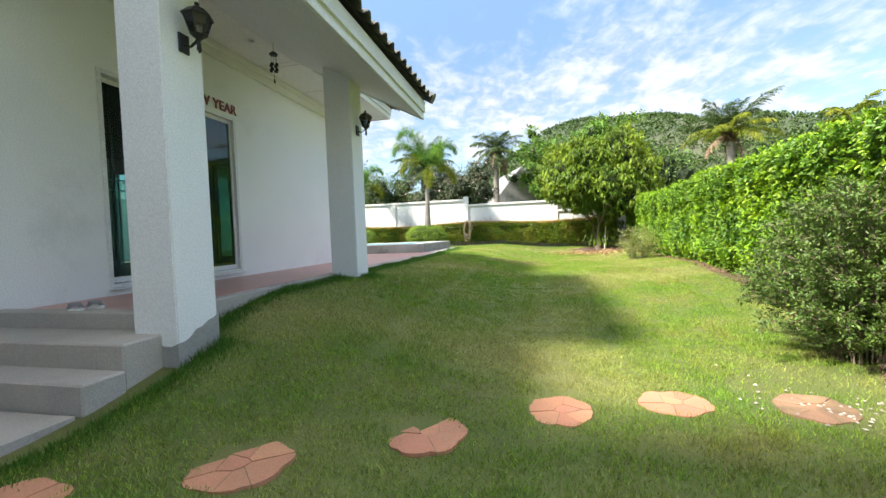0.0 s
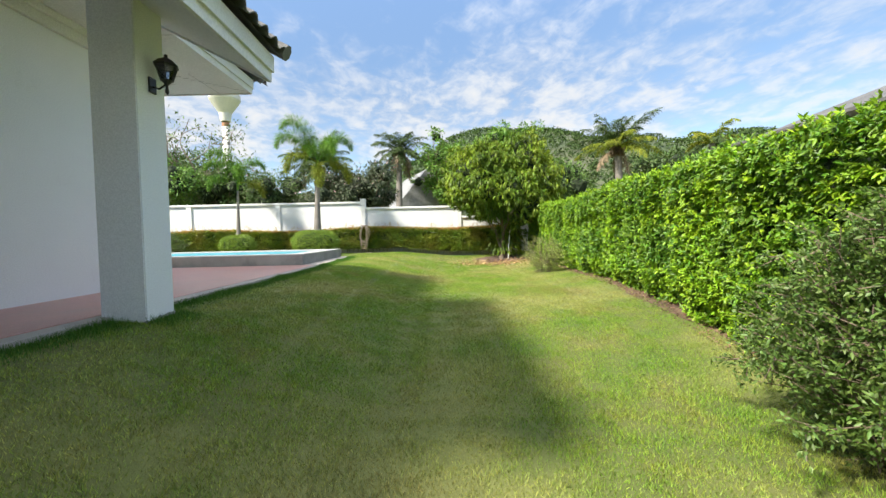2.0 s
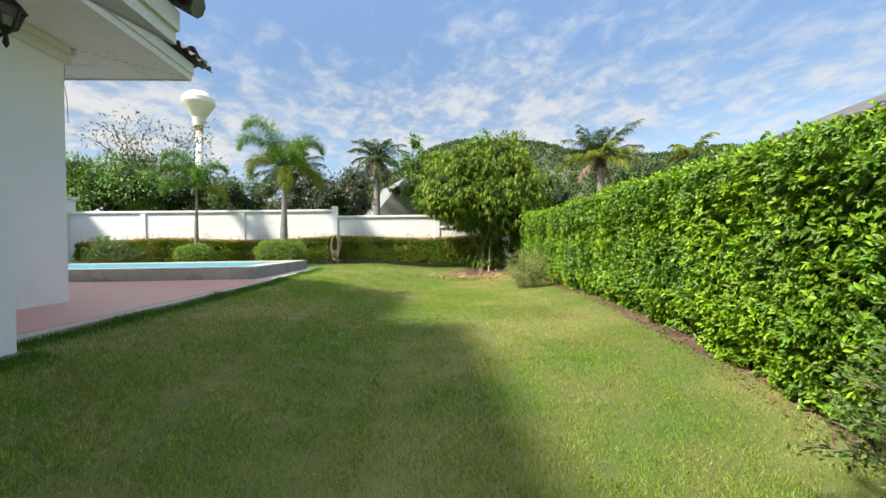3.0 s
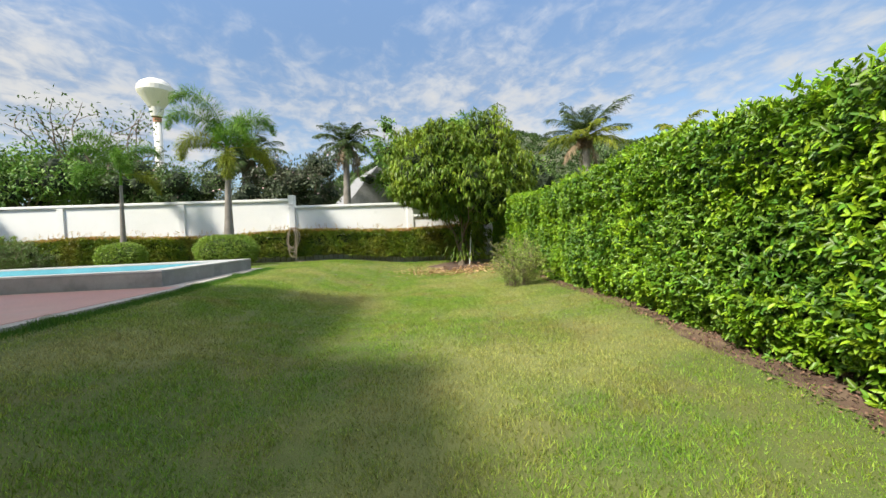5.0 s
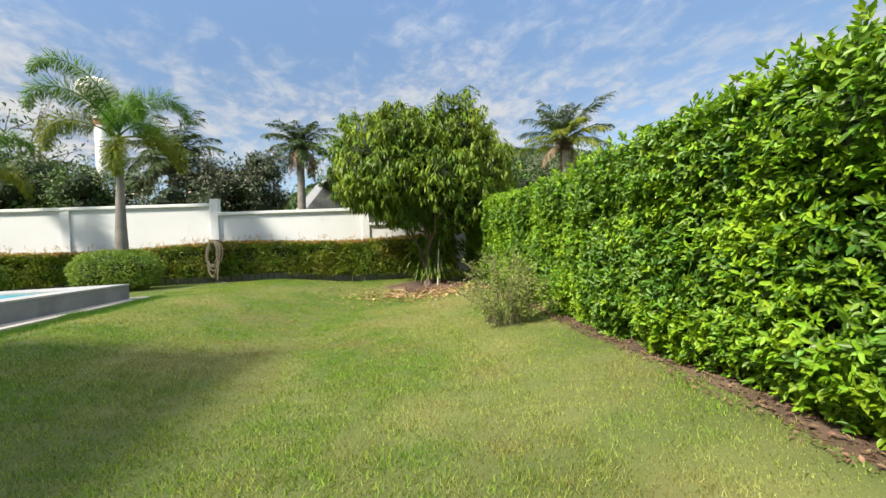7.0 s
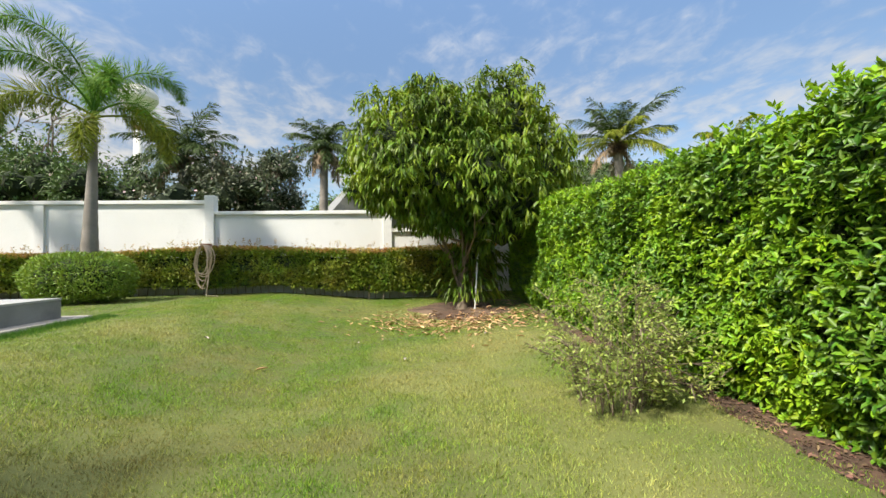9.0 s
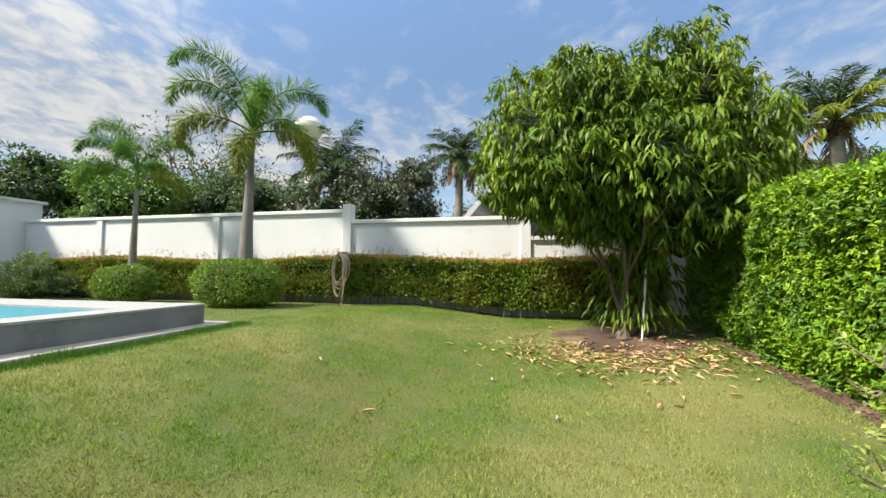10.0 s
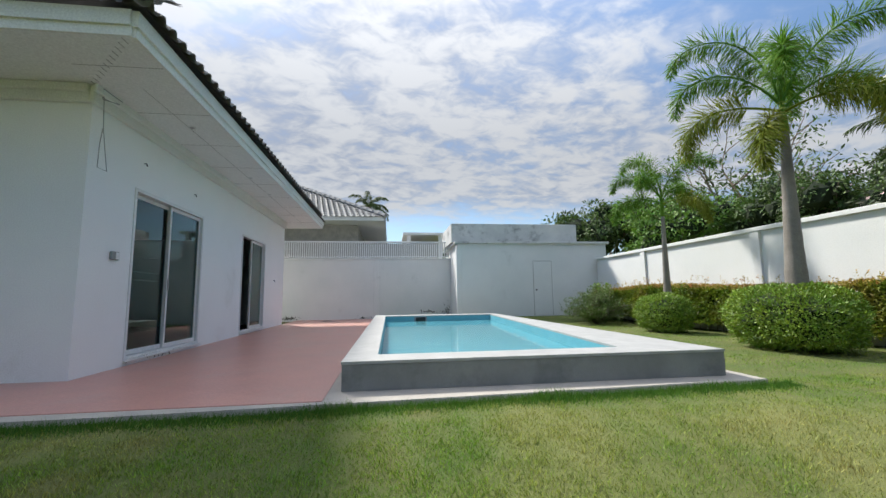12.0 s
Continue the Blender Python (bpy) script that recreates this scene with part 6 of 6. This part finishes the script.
def wall_lantern(x, y, z):
    t = thing("wall_lantern", "black cast-metal wall lantern with smoky glass panes", "lamp", (x, y, z), group="porch wall lanterns")
    t.scale = (1.0, 1.12, 0.86)
    part("backplate", boxes((0, 0.018, -0.04, 0.04, -0.10, 0.06), bevel=0.004), M["black"], t)
    bm = bmesh.new()
    tube(bm, [(0.01, 0, -0.03), (0.07, 0, -0.055), (0.12, 0, -0.02), (0.14, 0, 0.03)], [0.012, 0.010, 0.010, 0.014], 6)
    lathe(bm, [(0.004, -0.12), (0.016, -0.09), (0.010, -0.02), (0.04, 0.02), (0.055, 0.03)], 8, (0.14, 0, 0))
    part("bracket", bm, M["black"], t, "curled bracket and drop finial")
    bm = bmesh.new()
    lathe(bm, [(0.095, 0.17), (0.105, 0.18), (0.06, 0.235), (0.025, 0.26), (0.012, 0.275), (0.018, 0.29), (0.004, 0.305)], 6, (0.14, 0, 0))
    part("cap", bm, M["black"], t, "six-sided pointed cap")
    bm = bmesh.new()
    for a in np.linspace(0, 2 * math.pi, 6, endpoint=False):
        tube(bm, [(0.14 + 0.05 * math.cos(a), 0.05 * math.sin(a), 0.03), (0.14 + 0.088 * math.cos(a), 0.088 * math.sin(a), 0.175)], 0.006, 4)
    part("frame_bars", bm, M["black"], t)
    p = part("lamp_glass", lathe(bmesh.new(), [(0.045, 0.032), (0.082, 0.172)], 6, (0.14, 0, 0)), M["lampglass"], t, "smoky glass")
    return t


wall_lantern(2.181, -6.10, 1.98)
wall_lantern(2.181, -3.10, 2.07)

chime = thing("wind_chime", "small black hanging wind chime", "wind chime", (1.10, -3.42, 3.30))
part("cord", tube(bmesh.new(), [(0, 0, 0.03), (0, 0, -0.5)], 0.003, 4), M["black"], chime)
part("top_disc", lathe(bmesh.new(), [(0.05, -0.16), (0.06, -0.14), (0.01, -0.10)], 12), M["black"], chime)
for k in range(4):
    a = k * 1.571
    bm = bmesh.new()
    tube(bm, [(0.045 * math.cos(a), 0.045 * math.sin(a), -0.16), (0.045 * math.cos(a), 0.045 * math.sin(a), -0.27)], 0.002, 4)
    for dz in (-0.27, -0.34):
        lathe(bm, [(0.012, dz - 0.05), (0.025, dz - 0.035), (0.02, dz - 0.01), (0.006, dz)], 8, (0.045 * math.cos(a), 0.045 * math.sin(a), 0))
    part("bell", bm, M["black"], chime)
part("clapper", lathe(bmesh.new(), [(0.004, -0.56), (0.014, -0.53), (0.004, -0.49)], 8), M["black"], chime)

cu = bpy.data.curves.new("letters", "FONT")
cu.body, cu.size, cu.extrude, cu.bevel_depth, cu.align_x = "NEW YEAR", 0.20, 0.006, 0.002, "RIGHT"
tmp = bpy.data.objects.new("letters_source", cu)
scene.collection.objects.link(tmp)
me = bpy.data.meshes.new_from_object(tmp.evaluated_get(bpy.context.evaluated_depsgraph_get()))
bpy.data.objects.remove(tmp)
me.materials.clear()
me.materials.append(M["red"])
word = new("letter_garland", me)
word.matrix_world = Matrix.Translation((WX + 0.012, -3.02, 2.50)) @ pose(0, 0, 0, 90, 0, 90)
tagged(word, "red glitter letter garland reading NEW YEAR above the door", "garland")

for x, y, z, nm in ((0.69, -3.33, SOFFIT, "porch"), (-1.05, 0.6, SOFFIT, ""), (-3.69, 0.6, SOFFIT, ""), (-5.11, 0.6, SOFFIT, ""), (-7.74, 0.6, SOFFIT, "")):
    d = thing("downlight", "small recessed round downlight in the soffit", "downlight", (x, y, z - 0.002), group="soffit downlights")
    part("rim", lathe(bmesh.new(), [(0.06, 0.0), (0.065, -0.006), (0.05, -0.012), (0.045, -0.004)], 16), M["alu"], d)
    part("lens", lathe(bmesh.new(), [(0.044, -0.003), (0.02, -0.006)], 14), M["grey"], d)

sock = thing("socket", "grey weatherproof outdoor socket on the house wall", "socket", (-0.48, 0.0, 1.43))
part("socket_box", boxes((-0.07, 0.07, 0.0, 0.04, -0.05, 0.06), bevel=0.006), M["grey"], sock)
part("cover", boxes((-0.06, 0.01, 0.04, 0.05, -0.04, 0.05), bevel=0.004), M["alu"], sock)
for x, z in ((-1.01, 2.85), (-2.57, 2.78), (-7.94, 1.41)):
    b = thing("wall_bracket", "small dark screw hook in the wall", "hook", (x, 0.0, z), group="wall hooks")
    part("hook", tube(bmesh.new(), [(0, 0, 0), (0, 0.03, 0), (0, 0.04, -0.04)], 0.008, 6), M["black"], b)
w = thing("loose_wires", "loose thin wires hanging under the eaves at the corner", "cable", (0.0, 0.06, SOFFIT))
bm = bmesh.new()
tube(bm, [(0.05, 0.02, 0), (0.04, 0.03, -0.25), (0.02, 0.03, -0.5), (-0.06, 0.03, -0.85), (-0.10, 0.03, -1.0), (0.07, 0.03, -1.0), (0.06, 0.03, -0.7), (0.03, 0.03, -0.5)], 0.005, 5)
tube(bm, [(-0.25, 0.05, -0.02), (-0.05, 0.1, -0.06), (0.1, 0.05, -0.02), (0.03, 0.0, -0.12), (-0.2, 0.05, -0.08)], 0.008, 5)
part("wire", bm, M["grey"], w)

shoe = thing("slippers", "pair of pale slip-on sandals on the porch step", "sandals", (0.95, -6.06, -0.016), 70)
for k in range(2):
    bm = bmesh.new()
    out = [(0.045 * math.cos(a) * (1.1 if math.sin(a) > 0 else 0.85) + k * 0.13, 0.125 * math.sin(a)) for a in np.linspace(0, 2 * math.pi, 14, endpoint=False)]
    prism(bm, out, 0, 0.022)
    sole = part("sandal", bm, M["pipe"], shoe, "pale sole")
    bm = bmesh.new()
    for j in range(4):
        tube(bm, [(k * 0.13 - 0.045, 0.01 + j * 0.022, 0.015), (k * 0.13 - 0.03, 0.01 + j * 0.022, 0.05), (k * 0.13 + 0.03, 0.01 + j * 0.022, 0.05), (k * 0.13 + 0.045, 0.01 + j * 0.022, 0.015)], 0.012, 5)
    part("strap", bm, M["grey"], sole, "grey strap")

pot = thing("plant_pot", "small black plastic pot beside the pillar", "pot", (1.62, -5.62, 0.002))
part("pot_body", lathe(bmesh.new(), [(0.05, 0), (0.075, 0.12), (0.082, 0.12), (0.082, 0.14), (0.07, 0.14), (0.06, 0.10)], 14), M["black"], pot)

pole = thing("white_pipe_pole", "white plastic pipe leaning in the mango tree", "pole", (7.42, 9.05, float(ground_z(7.42, 9.05))))
part("pipe", tube(bmesh.new(), [(0, 0, -0.02), (0.10, 0.05, 1.15)], 0.017, 8), M["pipe"], pole)

hz = float(ground_z(1.35, 10.9))
hose = thing("garden_hose", "faded orange garden hose hung in loops on the wall pier", "hose", (1.50, 10.82, 0.10))
rh = random.Random(8)
for k in range(6):
    wv, dp, cx = rh.uniform(0.11, 0.22), rh.uniform(0.65, 1.03), rh.uniform(-0.04, 0.04)
    pts = []
    for a in np.linspace(-0.5, 2 * math.pi - 0.5, 18):
        pts.append((cx + wv * math.sin(a) * (1.0 + 0.2 * math.sin(2 * a)), -0.02 * k + 0.03 * math.cos(3 * a), 1.03 - dp / 2 + dp / 2 * math.cos(a)))
    part("loop", tube(bmesh.new(), pts, 0.012, 6), M["hose"], hose)
part("loose_end", tube(bmesh.new(), [(0.05, -0.03, 0.7), (0.12, -0.08, 0.3), (0.08, -0.12, hz - 0.08), (0.35, -0.15, hz - 0.085)], 0.012, 6), M["hose"], hose)
part("hanger", boxes((-0.08, 0.08, 0.0, 0.20, 1.03, 1.06), (-0.02, 0.02, 0.18, 0.62, 1.0, 1.03), bevel=0.004), M["rust"], hose, "rusty hanger")

drain = thing("floor_drain", "round dark drain cover in the terrace", "drain", (-10.3, 1.3, 0.003))
part("cover", lathe(bmesh.new(), [(0.16, 0), (0.16, 0.01), (0.02, 0.014)], 16), M["black"], drain)



def mildew(x, y, z, wide, high, n, seed, facing="x"):
    """A patch of small dark blotches that lie flat on a wall."""
    r = np.random.default_rng(seed)
    u, v = r.normal(0, wide / 2.2, n), np.abs(r.normal(0, high / 2, n))
    o = r.uniform(0.0015, 0.003, n)
    a = r.uniform(0, 6.28, n)
    if facing == "x":
        P, W, N = np.stack([x + o, y + u, z + v], 1), np.stack([0 * a, np.cos(a), 0.5 * np.sin(a)], 1), np.array([1.0, 0, 0])
    else:
        P, W, N = np.stack([x + u, y + o, z + v], 1), np.stack([np.cos(a), 0 * a, 0.5 * np.sin(a)], 1), np.array([0, 1.0, 0])
    flat = (LEAF4[0] * np.array([1, 1, 0]), LEAF4[1])
    tagged(scattered("mildew_stain", flat, P, W, np.repeat(N[None], n, 0), r.uniform(0.02, 0.09, n), r.uniform(0.01, 0.04, n), M["mildew"], kind="stuff"), "dark mildew blotches low on the white wall", "stain")


mildew(BX + 0.001, -0.30, 0.04, 0.45, 0.10, 90, 1)
mildew(BX + 0.001, 5.9, 0.10, 0.20, 0.45, 70, 2)
mildew(BX + 0.001, 2.6, 0.03, 0.30, 0.06, 30, 3)
mildew(BX + 0.001, 5.2, 0.25, 0.40, 0.03, 40, 4)
mildew(-1.6, 0.001, 0.015, 0.9, 0.012, 26, 5, "y")

# ---- grass ----


def make_grass():
    rng = np.random.default_rng(7)

    def field(n, x0, x1, y0, y1):
        return rng.uniform(x0, x1, n), rng.uniform(y0, y1, n)
    xs, ys = [], []
    for n, *area in ((400000, 1.6, 8.3, -8.6, -2.0), (360000, 1.5, 8.3, -2.0, 5.0), (240000, 1.4, 8.8, 5.0, 11.2), (45000, -9.2, 1.4, 7.2, 11.2)):
        x, y = field(n, *area)
        xs.append(x)
        ys.append(y)
    x, y = np.concatenate(xs), np.concatenate(ys)
    edge = np.where(y < 1.5, 1.90, 1.90 - 0.045 * (y - 1.5))
    ok = (x > edge) | (y > 7.34)
    ok &= ~((x < 2.22) & (y < -5.85))
    ok &= x < hedge_x(y) + 0.08 - 0.09 * smooth((y + 3.6) / 2.0) - 0.45 * smooth((-4.6 - y) / 1.2) + 0.05 * np.sin(y * 1.7) + 0.09 * rng.normal(0, 1, len(x)) + 5 * (y > 9.2)
    ok &= ((x - 7.3) / 1.0) ** 2 + ((y - 9.3) / 0.9) ** 2 > 1 + 0.12 * rng.normal(0, 1, len(x))
    for sx, sy in ((2.55, -7.52), (3.28, -7.04), (4.06, -6.57), (4.77, -6.13), (5.46, -5.93), (6.2, -5.92)):
        ok &= np.hypot(x - sx, y - sy) > 0.198 + 0.02 * rng.normal(0, 1, len(x))
    ok &= rng.random(len(x)) > 0.75 * (np.hypot((x - 6.75) / 0.9, (y + 5.7) / 0.6) < 1)
    bare = smooth((lump(x * 0.9 + 4, y * 0.8, x * 0) - 0.25) / 0.5)
    ok &= rng.random(len(x)) > 0.2 * bare
    ok &= rng.random(len(x)) > 0.45 * smooth((lump(x * 6.1 + 2, y * 6.7, y) - 0.1) / 0.5)
    x, y = x[ok], y[ok]
    n = len(x)
    P = np.stack([x, y, ground_z(x, y) - 0.004], 1)
    a = rng.uniform(0, 6.28, n)
    lean = rng.uniform(0.15, 1.0, n)
    way = np.stack([np.cos(a) * lean, np.sin(a) * lean, np.ones(n)], 1)
    b = rng.uniform(0, 6.28, n)
    nor = np.stack([np.cos(b), np.sin(b), 0.2 + 0 * b], 1)
    tall = rng.uniform(0.014, 0.038, n) * (1 + 0.3 * lump(x * 1.4, y * 1.4, x) + 0.45 * lump(x * 8.3, y * 8.9, x * 3))
    tagged(scattered("grass", BLADE, P, way, nor, tall, rng.uniform(0.004, 0.0075, n), M["blade"], kind="stuff"), "short mown lawn grass with yellowish patches", "grass")
    # taller, lush blades along the terrace's edge
    k = 30000
    y = rng.uniform(-7.6, 7.5, k)
    off = np.abs(rng.normal(0, 0.12, k))
    e = np.where(y < -5.9, 2.2, np.where(y < 1.5, 1.90, 1.90 - 0.045 * (y - 1.5)))
    e = np.where((y > -3.35) & (y < -2.85), 2.22, e)
    x = e + off
    P = np.stack([x, y, ground_z(x, y) - 0.004], 1)
    a = rng.uniform(0, 6.28, k)
    way = np.stack([np.cos(a) * 0.45 - 0.05, np.sin(a) * 0.45, np.ones(k)], 1)
    nor = np.stack([np.sin(a), np.cos(a), 0.2 + 0 * a], 1)
    tall = rng.uniform(0.03, 0.085, k) * np.exp(-off * 2.5) * (1 + 0.9 * np.clip(lump(y * 3, y * 1.3, x), 0, 1))
    tagged(scattered("edge_grass", BLADE, P, way, nor, tall, 0.006, M["tuft"], kind="stuff"), "lush longer grass along the terrace edge", "grass")


make_grass()
